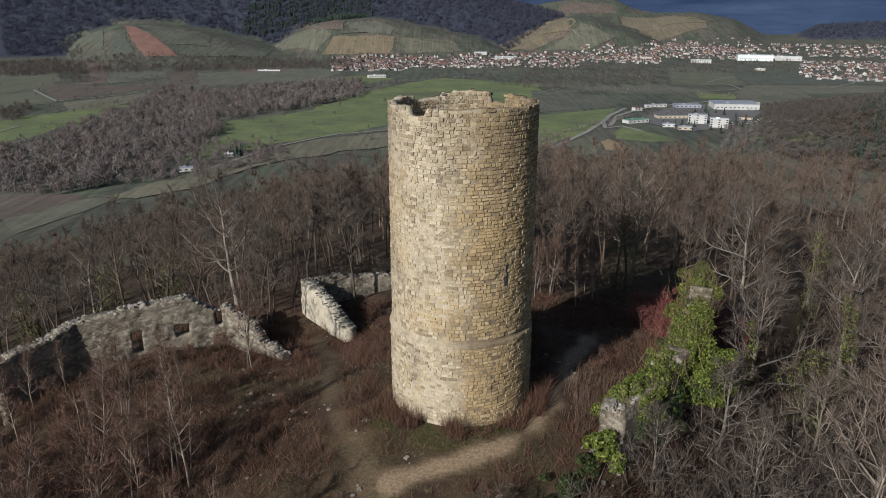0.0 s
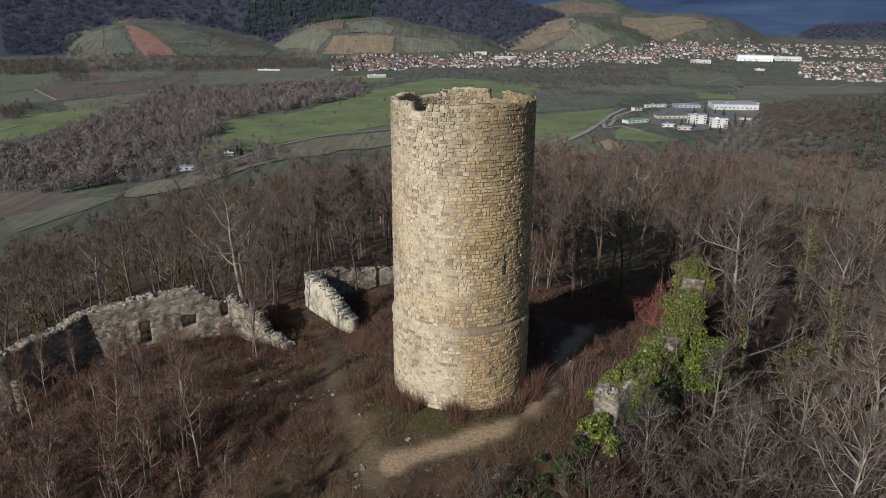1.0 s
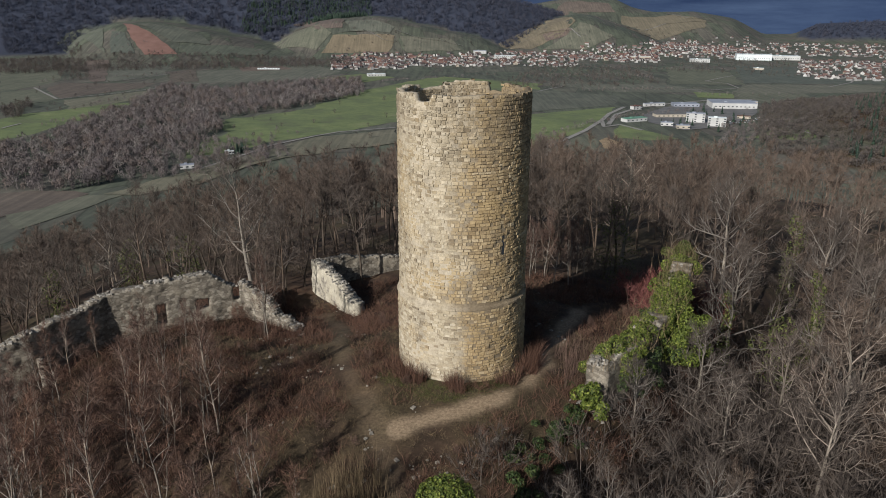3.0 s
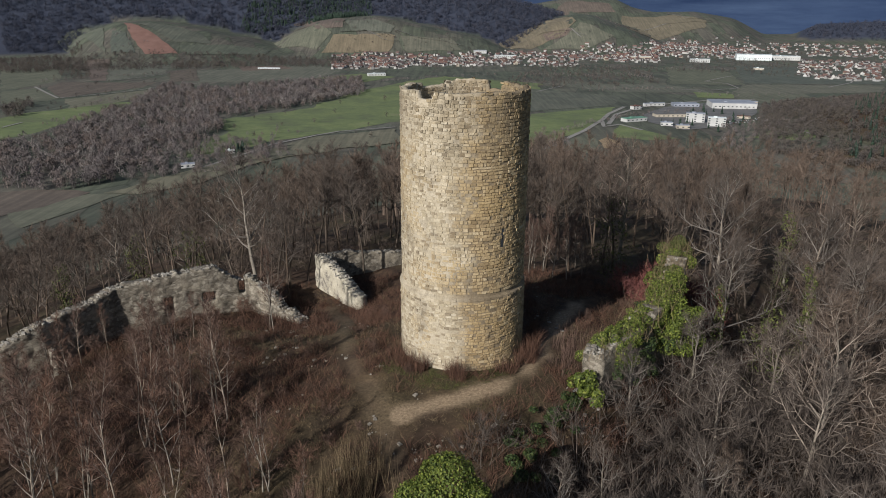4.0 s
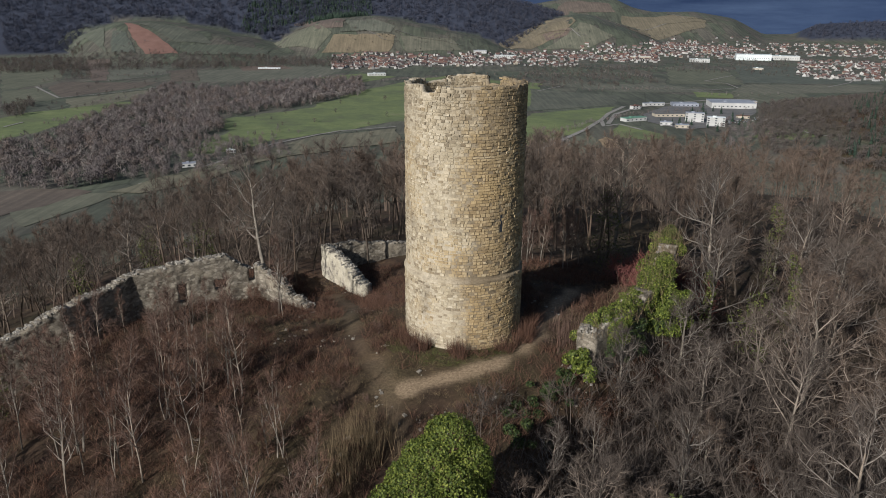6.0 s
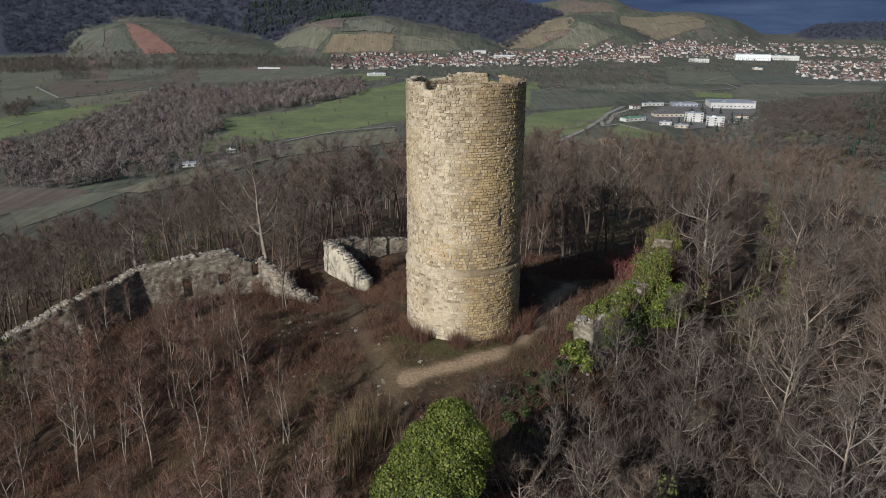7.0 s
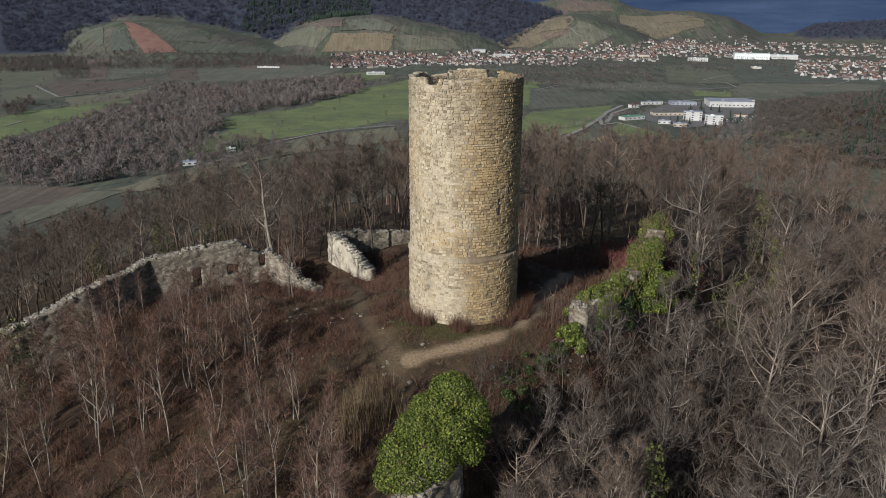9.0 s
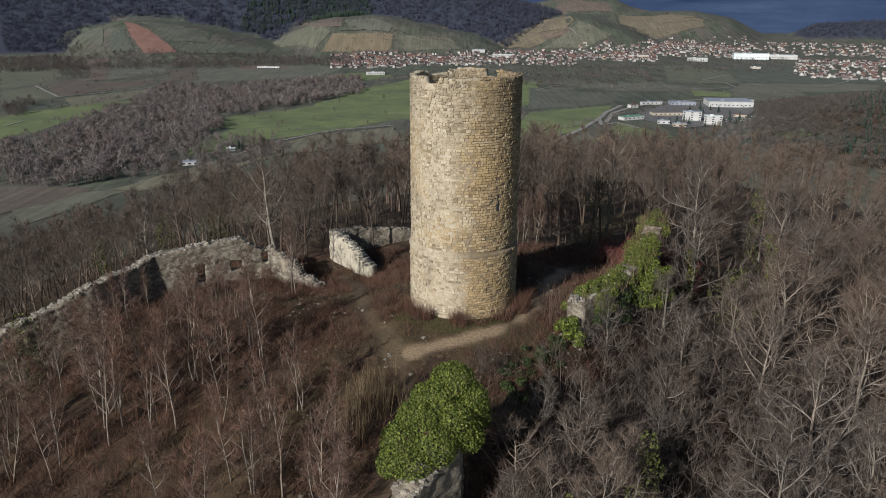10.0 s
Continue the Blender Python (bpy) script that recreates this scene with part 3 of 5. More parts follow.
drape("field", [(846, 2192), (1031, 2157), (1112, 1867), (997, 1663), (668, 1641)], M["dark_plot"], "dark grey-green vineyard plot", 0.35, 26, 5.0)
drape("field", [(572, 1448), (720, 1527), (708, 1400), (583, 1263), (541, 1336)], M["pale_plot"], "pale olive terraced plot with low banks", 0.38, 26, 5.0)
drape("field", [(659, 1618), (982, 1638), (904, 1498), (704, 1440), (579, 1468)], M["vineyard"], "olive-grey vineyard plot with faint rows", 0.40, 26, 5.0)
drape("meadow", [(501, 1477), (572, 1448), (543, 1371), (481, 1379)], M["meadow"], "short green winter meadow on the valley floor", 0.42, 26, 4.0)
drape("field", [(194, 896), (210, 919), (222, 873), (211, 838), (190, 841)], M["sand"], "patch of bare sandy earth by the track", 0.16, 26, 3.0)
drape("field", [(115, 832), (193, 943), (194, 896), (177, 819), (131, 778)], M["pale_plot"], "pale olive terraced plot with low banks", 0.18, 26, 4.0)
drape("field", [(-1080, 2438), (-1051, 2430), (-956, 2350), (-877, 2274), (-829, 2212), (-911, 2176), (-967, 2247), (-1018, 2328)], M["red_field"], "cleared strip of red earth on the hillside", 1.26, 40, 4.0)
drape("field", [(-1410, 2626), (-1407, 2701), (-1338, 2804), (-1117, 2364), (-1030, 2171), (-1335, 2548)], M["vineyard"], "olive-grey vineyard plot with faint rows", 1.29, 40, 5.0)
drape("field", [(-1081, 2342), (-1028, 2326), (-943, 2181), (-1012, 2170)], M["dark_plot"], "dark grey-green vineyard plot", 1.32, 40, 5.0)
drape("field", [(-1042, 2445), (-938, 2464), (-819, 2437), (-774, 2360), (-866, 2303), (-948, 2369)], M["dark_plot"], "dark grey-green vineyard plot", 1.35, 40, 5.0)
drape("field", [(-845, 2280), (-731, 2385), (-600, 2444), (-594, 2338), (-802, 2212)], M["vineyard"], "olive-grey vineyard plot with faint rows", 1.38, 40, 5.0)
drape("field", [(-645, 3048), (-561, 3102), (-388, 2738), (-387, 2633), (-478, 2629)], M["brown_field"], "bare brown plot of tilled earth", 1.41, 40, 5.0)
drape("field", [(-713, 2911), (-573, 2797), (-422, 2597), (-457, 2492), (-585, 2549)], M["pale_plot"], "pale olive terraced plot with low banks", 1.44, 40, 5.0)
drape("field", [(-383, 2700), (-306, 2709), (-200, 2661), (-217, 2611), (-356, 2612)], M["vineyard"], "olive-grey vineyard plot with faint rows", 1.47, 40, 5.0)
drape("field", [(-412, 2583), (-197, 2603), (-209, 2499), (-435, 2467)], M["tan_slope"], "tan vineyard slope above the town", 1.50, 40, 5.0)
drape("field", [(-177, 2608), (2, 2650), (41, 2555), (-152, 2507)], M["vineyard"], "olive-grey vineyard plot with faint rows", 1.53, 40, 5.0)
drape("field", [(183, 2961), (340, 3195), (473, 3390), (494, 2968), (439, 2882), (300, 2782)], M["tan_slope"], "tan vineyard slope above the town", 1.20, 40, 5.0)
drape("field", [(359, 2939), (456, 2913), (487, 2858), (369, 2837)], M["brown_field"], "bare brown plot of tilled earth", 1.23, 40, 4.0)
drape("field", [(514, 2956), (575, 2916), (633, 2872), (501, 2725), (339, 2760), (453, 2862)], M["pale_plot"], "pale olive terraced plot with low banks", 1.26, 40, 5.0)
drape("field", [(847, 3758), (1127, 3856), (1260, 3729), (1226, 3616), (815, 3367)], M["tan_slope"], "tan vineyard slope above the town", 1.29, 40, 6.0)
drape("field", [(343, 3507), (595, 3981), (817, 3909), (822, 3782), (601, 3806)], M["brown_field"], "bare brown plot of tilled earth", 1.32, 40, 6.0)
drape("field", [(-415, 597), (-348, 599), (-329, 592), (-362, 523), (-373, 504), (-429, 594)], M["brown_field"], "red-brown rough land at the foot of the hill", 0.40, 26, 9.0)
drape("field", [(-364, 526), (-331, 586), (-296, 593), (-312, 527), (-332, 480)], M["pale_plot"], "dull olive clearing at the foot of the hill", 0.48, 26, 9.0)
LANES = [
    ([(-79, 985), (-154, 944), (-179, 911), (-222, 837), (-238, 775), (-252, 733), (-270, 675), (-300, 621)], 4.5),
    ([(-626, 953), (-624, 976), (-622, 995)], 4.0),
    ([(106, 818), (148, 895), (190, 969), (232, 1066), (258, 1143), (304, 1234)], 7.0),
    ([(229, 1053), (221, 998), (249, 1021), (270, 973)], 6.0),
    ([(232, 1020), (268, 1136), (323, 1220), (399, 1283), (488, 1335), (579, 1352)], 7.0),
    ([(177, 1468), (226, 1545), (250, 1581)], 3.5),
    ([(470, 1529), (547, 1510), (623, 1553), (631, 1644), (598, 1698), (712, 1830)], 4.0),
    ([(832, 1585), (935, 1688), (1087, 1932)], 4.0),
    ([(450, 937), (451, 859), (463, 828)], 3.5),
    ([(-730, 1305), (-666, 1397), (-601, 1523), (-562, 1595)], 4.0),
    ([(-786, 1626), (-748, 1702), (-710, 1802)], 4.0),
    ([(-876, 1494), (-799, 1393), (-730, 1305)], 5.0),
    ([(-533, 1989), (-479, 1991)], 5.0),
    ([(-395, 2603), (-297, 2614), (-234, 2569), (-194, 2564)], 5.0),
    ([(-304, 2488), (-267, 2499), (-284, 2481)], 5.0),
    ([(-199, 2637), (-118, 2613), (-30, 2619), (42, 2598)], 5.0),
    ([(228, 2963), (360, 2956), (480, 2867), (519, 2839)], 5.0),
    ([(463, 2907), (486, 2849), (496, 2831)], 5.0),
    ([(827, 3532), (1055, 3688), (1279, 3700)], 6.0),
    ([(1110, 3899), (1184, 3757), (1318, 3735)], 6.0),
]
for line, width in LANES:
    ribbon("road", line, width, M["asphalt"], "narrow pale lane across the valley fields", 2.2 if min(p[1] for p in line) > 2150 else 0.75)

# far hills that close the view: a plain strip, haze painted on as blue
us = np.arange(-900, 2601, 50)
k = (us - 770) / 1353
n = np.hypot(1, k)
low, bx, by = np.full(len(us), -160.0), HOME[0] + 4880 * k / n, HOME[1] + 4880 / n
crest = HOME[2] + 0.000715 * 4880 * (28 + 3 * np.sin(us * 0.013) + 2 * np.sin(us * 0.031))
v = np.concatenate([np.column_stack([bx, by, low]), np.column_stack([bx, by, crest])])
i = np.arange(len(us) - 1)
tagged(new("backdrop", mesh("backdrop", v, None, np.stack([i, i + 1, i + 1 + len(us), i + len(us)], 1), M["distance"])), "far wooded hills beyond the plain, blue haze painted on", "hills", kind="structure")


# ---- plants ----
def unit(v):
    return v / (np.linalg.norm(v, axis=-1, keepdims=True) + 1e-9)


def limb_line(rng, start, way, length, n, lift, wobble):
    pts, p, d = [start], np.array(start, float), np.array(way, float)
    for _ in range(n):
        d = unit(d + np.array([0, 0, lift]) + rng.normal(size=3) * wobble)
        p = p + d * length / n
        pts.append(p)
    return np.array(pts)


def grow(seed, tall, girth, base, spread, mains, subs, twigs, rise_deg=(25, 65), lean=0.04, twig_len=0.9, twig_w=0.03, sides=5, limb_sides=3, stems=1, joints=5, fine=False):
    """The soups of a bare tree: trunk, limbs and twigs."""
    rng = np.random.default_rng(seed)
    trunk, limbs, twig = Soup(), Soup(), Soup()
    tb, tt, tw = [], [], []
    for s in range(stems):
        off = np.zeros(3) if stems == 1 else np.array([*rng.normal(size=2) * 0.35, 0])
        h = tall * (1 if s == 0 else rng.uniform(0.65, 0.95))
        axis = limb_line(rng, off + np.array([0, 0, -0.5]), unit(np.array([rng.normal() * (lean + 0.06 * (stems > 1)), rng.normal() * (lean + 0.06 * (stems > 1)), 1])), h, 9, 0.12, 0.07)
        g = girth * h / tall
        trunk.tube(axis, g * (1 - np.linspace(0, 1, 10) ** 1.1 * 0.93) * np.concatenate([[1.35], np.ones(9)]), sides)
        turn = rng.uniform(0, 6.28)
        for m in range(max(3, mains // stems)):
            f = base + (0.97 - base) * (m + rng.uniform(0, 1)) / max(3, mains // stems)
            at = f * 9
            k0 = min(int(at), 8)
            p = axis[k0] + (axis[k0 + 1] - axis[k0]) * (at - k0)
            turn += 2.4 + rng.normal() * 0.4
            up = math.radians(rise_deg[0] + (rise_deg[1] - rise_deg[0]) * (f - base) / (1 - base) + rng.normal() * 9)
            way = np.array([math.cos(turn) * math.cos(up), math.sin(turn) * math.cos(up), math.sin(up)])
            length = spread * (1.05 - 0.75 * ((f - base) / (1 - base)) ** 1.3) * rng.uniform(0.7, 1.2)
            line = limb_line(rng, p, way, length, joints, 0.5 / joints, 0.36 / joints ** 0.5)
            r = g * 0.62 * (1 - 0.7 * f) * rng.uniform(0.8, 1.15)
            limbs.tube(line, r * np.linspace(1, 0.22, joints + 1), limb_sides)
            for q in range(subs):
                f2 = 0.22 + 0.78 * (q + rng.uniform(0, 1)) / subs
                at2 = min(f2 * joints, joints - 0.001)
                k2 = int(at2)
                p2 = line[k2] + (line[k2 + 1] - line[k2]) * (at2 - k2)
                d2 = unit(unit(line[k2 + 1] - line[k2]) * 0.9 + unit(rng.normal(size=3)) * 0.95)
                l2 = length * rng.uniform(0.22, 0.48) * (1.15 - 0.6 * f2) + 0.25
                line2 = limb_line(rng, p2, d2, l2, 2, 0.16, 0.25)
                if fine:
                    limbs.tube(line2, np.array([1, 0.6, 0.25]) * max(r * 0.36, 0.012), limb_sides)
                else:
                    tb.append(line2[:2]), tt.append(line2[1:]), tw.append(np.array([1.0, 0.6]) * max(r * 0.8, twig_w * 1.3))
                ft = rng.uniform(0.1, 1.0, twigs) * 1.999
                kt = ft.astype(int)
                pb = line2[kt] + (line2[kt + 1] - line2[kt]) * (ft - kt)[:, None]
                dd = unit(unit(line2[kt + 1] - line2[kt]) + unit(rng.normal(size=(twigs, 3))) * 0.8 + np.array([0, 0, 0.22]))
                ll = twig_len * rng.uniform(0.4, 1.15, twigs)
                tb.append(pb), tt.append(pb + dd * ll[:, None]), tw.append(np.full(twigs, twig_w) * rng.uniform(0.6, 1.2, twigs))
    twig.blades(np.concatenate(tb), np.concatenate(tt), np.concatenate(tw), rng)
    return trunk, limbs, twig


def joined(*soups):
    s = Soup()
    for o in soups:
        for vs in [np.concatenate(o.v)]:
            s.add(vs, np.concatenate(o.t) if o.t else None, np.concatenate(o.q) if o.q else None)
    return s


def tree_thing(name, label, soups, trunk_mat, limb_mat, twig_mat, group):
    """A bare tree: trunk with the crown's limbs and twigs under it."""
    trunk, limbs, twig = soups
    ob = tagged(new(name), label, "tree", group)
    part("trunk", trunk.mesh("trunk", trunk_mat, True), ob)
    crown = part("crown", limbs.mesh("crown", limb_mat, True), ob)
    part("twigwork", twig.mesh("twigwork", twig_mat), crown)
    return ob


def place(ob, x, y, turn, size, sink=0.2):
    m = Matrix.LocRotScale((x, y, ground_z(x, y) - sink), Euler((0, 0, turn)), (size, size, size))
    return m


BIG = [grow(11 + i, 13.5, 0.26, 0.28, 6.4, 18, 9, 17, (22, 62), 0.05, 1.15, 0.034, joints=5, fine=True) for i in range(3)]
TALL = [grow(31 + i, 15.0, 0.18, 0.40, 3.8, 16, 7, 13, (36, 68), 0.04, 1.1, 0.036, joints=4) for i in range(3)]
YOUNG = [grow(51 + i, 9.5, 0.08, 0.28, 2.1, 18, 5, 12, (48, 74), 0.05, 0.8, 0.027, 4, joints=3) for i in range(3)]
CLUMP = [grow(71 + i, 8.0, 0.075, 0.22, 2.0, 26, 5, 11, (48, 76), 0.10, 0.85, 0.027, 4, 3, 4, joints=3) for i in range(2)]
BUSH = [grow(91 + i, 2.8, 0.04, 0.08, 1.5, 24, 4, 11, (32, 75), 0.18, 0.65, 0.024, 3, 3, 5, joints=2) for i in range(2)]

TREES = {}
for key, soups, name, label, bark, limb, twig, group in (
        ("big", BIG, "bare_tree", "leafless broad tree with pale grey limbs on the wooded slope", "pale_bark", "limb", "twig", "bare trees on the slope"),
        ("tall", TALL, "bare_tree", "tall slender leafless tree with brown twigs in the wood", "dark_bark", "dark_limb", "twig", "tall trees of the wood"),
        ("young", YOUNG, "young_tree", "young slim leafless tree with pale stem among brambles", "pale_bark", "limb", "red_twig", "young trees below the tower"),
        ("clump", CLUMP, "coppice_tree", "cluster of thin leafless stems with reddish twigs", "pale_bark", "limb", "red_twig", "young trees below the tower"),
        ("crimson", BUSH, "bare_bush", "leafless crimson-twigged bush behind the ivy wall", "dark_bark", "crimson", "crimson", "bushes on the castle hill"),
        ("bush", BUSH, "bare_bush", "low leafless reddish-brown bush", "dark_bark", "red_twig", "red_twig", "bushes on the castle hill")):
    TREES[key] = [tree_thing(name, label, s, M[bark], M[limb], M[twig], group) for s in soups]

USED = {key: 0 for key in TREES}


def plant(key, x, y, size, rng):
    kinds = TREES[key]
    i = USED[key]
    USED[key] += 1
    src = kinds[i % len(kinds)]
    if i < len(kinds):
        src.matrix_basis = place(src, x, y, rng.uniform(0, 6.28), size)
    else:
        o = copy_thing(src, place(src, x, y, rng.uniform(0, 6.28), size))
        o.scale = (size, size, size * rng.uniform(0.9, 1.12))


rng = np.random.default_rng(5)
# trees that stand out
for key, x, y, size in (
        ("big", 27.0, -6.5, 0.95), ("big", 23.6, 6.0, 0.9), ("big", 31, -14, 0.9), ("big", 9.5, -26, 0.6), ("big", 14.5, -17, 0.55), ("big", 21, -24, 0.95), ("big", 34, 4, 1.0),
        ("big", 40, -4, 1.0), ("big", 6.5, -31, 0.6), ("big", 30, -30, 1.0), ("big", 41, -20, 1.0), ("big", 15, -33, 0.85), ("big", 38, 18, 1.05), ("big", 30, 24, 1.0),
        ("young", -17.0, -9.0, 1.05), ("clump", -17.9, -7.6, 1.0), ("young", -7.8, -29.5, 0.95), ("clump", -8.6, -27.5, 0.85), ("tall", -18.6, 10.5, 0.72), ("young", -17.9, 9.4, 0.95), ("clump", -22, -11, 1.1),
        ("big", 3.4, -23.5, 0.5), ("big", 5.4, -19.5, 0.45), ("big", 2.6, -29, 0.5), ("big", 7.6, -22.5, 0.55), ("big", 4.8, -27, 0.5), ("big", 8.5, -17, 0.45), ("young", -36, -20, 1.3), ("young", -28, -14, 1.0)):
    plant(key, x, y, size, rng)


def scatter(n, x0, x1, y0, y1, gap, keep, rng, taken):
    out = []
    for _ in range(n * 12):
        if len(out) >= n:
            break
        x, y = rng.uniform(x0, x1), rng.uniform(y0, y1)
        if keep(x, y) and all((x - a) ** 2 + (y - b) ** 2 > gap * gap for a, b in taken):
            out.append((x, y))
            taken.append((x, y))
    return out


IVY_WALL = [(9.4, -6.9), (12.6, -3.6), (15.8, 0.6), (18.6, 5.6), (20.8, 11.2), (22.0, 16.0)]
COURT = [(-20, 14), (-15, 22), (-8, 30), (-2, 26), (8, 24), (17, 22), (22, 16), (20, 6), (14, -3), (8.5, -9.5), (3, -14), (-1, -20), (-8, -24), (-10, -14), (-14, -10), (-20, -2), (-22, 8)]
RING = [(-52, -9), (-44, -1.5), (-40.6, 2.0), (-37.8, 4.4), (-36.0, 7.4), (-33.8, 11.0), (-30.5, 12.9), (-25.6, 15.6), (-23.9, 16.5), (-22.2, 17.2), (-19.3, 15.6), (-17.6, 14.4)]


def free(x, y):
    return not inside(x, y, COURT) and float(line_distance(np.array(x), np.array(y), IVY_WALL)) > 2.4 and float(line_distance(np.array(x), np.array(y), RING)) > 1.6


taken = [(27, -6.5), (23.6, 6)]
inner_left = lambda x, y: free(x, y) and x < -7 and y < 13 and not (y > 6 and x < -34) and not (x > -30 and y > 9)
for x, y in scatter(120, -50, -7, -44, 10, 1.5, inner_left, rng, taken):
    plant("young" if rng.uniform() < 0.5 else "clump", x, y, rng.uniform(0.65, 1.05) * (1 if y < -4 else 0.7), rng)
right_slope = lambda x, y: free(x, y) and (x - 10.5) * 0.83 - (y + 5.5) * 0.55 > 2.0
for x, y in scatter(125, 5, 78, -46, 52, 2.9, right_slope, rng, taken):
    plant("big" if rng.uniform() < (0.75 if y < 6 else 0.25) else "tall", x, y, rng.uniform(0.62, 0.95) * (0.62 if y < -6 and x < 22 else 0.9 if y < -10 else 1), rng)
outside = lambda x, y: (free(x, y) and y > 20 and not inside(x, y, COURT)) or (x < -34 and y > 13)
for x, y in scatter(165, -78, 42, 16, 62, 2.5, outside, rng, taken):
    plant("tall" if rng.uniform() < 0.93 else "big", x, y, rng.uniform(0.75, 1.05), rng)
bushy = lambda x, y: float(line_distance(np.array(x), np.array(y), FOOTPATH)) > 1.8 and float(line_distance(np.array(x), np.array(y), SIDEPATH)) > 1.5 and math.hypot(x, y) > 6.3
for x, y in scatter(190, -44, 22, -38, 20, 1.15, bushy, rng, []):
    plant("bush", x, y, rng.uniform(0.5, 1.0) * (0.6 if inside(x, y, COURT) else 1), rng)

for x, y in scatter(22, 18, 27, 11, 22, 1.1, lambda x, y: True, rng, []):
    plant("crimson", x, y, rng.uniform(1.0, 1.6), rng)
for x, y in scatter(16, 5, 15, 22.5, 30, 0.9, lambda x, y: True, rng, []):
    plant("young", x, y, rng.uniform(0.55, 0.85), rng)

# the wood that goes on down the hill
THIN = [joined(*grow(131 + i, 14.0, 0.17, 0.35, 4.1, 11, 4, 10, (35, 66), 0.05, 1.6, 0.075, 3, 3, joints=2)) for i in range(4)]


def forest(name, label, spots, models, mat, sizes, rng, sink=0.5):
    """Many trees as one mesh."""
    out = Soup()
    arrays = [(np.concatenate(s.v), np.concatenate(s.t) if s.t else None, np.concatenate(s.q) if s.q else None) for s in models]
    xs, ys = np.array([p[0] for p in spots]), np.array([p[1] for p in spots])
    zs = height(xs, ys)
    for i, (x, y, z) in enumerate(zip(xs, ys, zs)):
        v, t, q = arrays[i % len(arrays)]
        a, s = rng.uniform(0, 6.28), rng.uniform(*sizes)
        c, si = math.cos(a) * s, math.sin(a) * s
        out.add(np.column_stack([v[:, 0] * c - v[:, 1] * si + x, v[:, 0] * si + v[:, 1] * c + y, v[:, 2] * s * rng.uniform(0.88, 1.12) + z - sink]), t, q)
    me = out.mesh(name, mat)
    tone = np.concatenate([np.full(len(arrays[i % len(arrays)][0]), value) for i, value in enumerate(np.random.default_rng(len(spots)).uniform(0, 1, len(spots)))])
    me.attributes.new("tone", "FLOAT", "POINT").data.foreach_set("value", tone.astype(np.float32))
    return tagged(new(name, me), label, "trees", kind="stuff")


THICKET = [joined(*grow(151 + i, 3.6, 0.05, 0.08, 2.2, 14, 4, 7, (25, 75), 0.2, 0.9, 0.035, 3, 3, 4, joints=2)) for i in range(3)]
low = [(x, y) for x, y in zip(rng.uniform(4, 62, 900), rng.uniform(-46, 40, 900)) if right_slope(x, y)][:300] + [(x, y) for x, y in zip(rng.uniform(1.5, 10, 34), rng.uniform(-36, -16, 34)) if x > 2 - 0.3 * (y + 24)] + [(x, y) for x, y in zip(rng.uniform(-60, 30, 900), rng.uniform(20, 60, 900)) if outside(x, y)][:60]
forest("thicket", "tangled bare brushwood under the trees", low, THICKET, M["twig"], (0.6, 1.25), rng)


brush = [(x, y) for x, y in zip(rng.uniform(6, 30, 700), rng.uniform(-36, 2, 700)) if right_slope(x, y) and float(line_distance(np.array(x), np.array(y), [(8.6, -8.0), (3.4, -15.8)])) > 2.2][:150] + [(x, y) for x, y in zip(rng.uniform(0.5, 11, 300), rng.uniform(-38, -12.5, 300)) if x > 2.2 - 0.28 * (y + 22) and math.hypot(x + 2, y + 26) > 4.2 and float(line_distance(np.array(x), np.array(y), [(8.6, -8.0), (3.4, -15.8)])) > 2.2][:60]
forest("brushwood", "dense grey-brown leafless brush below the ivy wall", brush, THICKET, M["twig"], (0.9, 1.7), rng)


def wooded_hill(x, y):
    z = height(x, y)
    return (z > -126) & (np.hypot(x, y) > 52) & ~((np.abs(x) < 75) & (y > -40) & (y < 50) & (np.hypot(x, y) < 75))


px, py = rng.uniform(-260, 330, 5200), rng.uniform(30, 420, 5200)
ok = wooded_hill(px, py) & (np.abs(px) < (py + 80) * 0.78)
dist = np.hypot(px, py)
ok &= rng.uniform(0, 1, 5200) < np.clip(120 / dist, 0.1, 1) ** 1.5
spots = list(zip(px[ok], py[ok]))[:920]
forest("woodland", "bare brown winter wood covering the hillside", spots, THIN, M["twig"], (0.8, 1.12), rng)


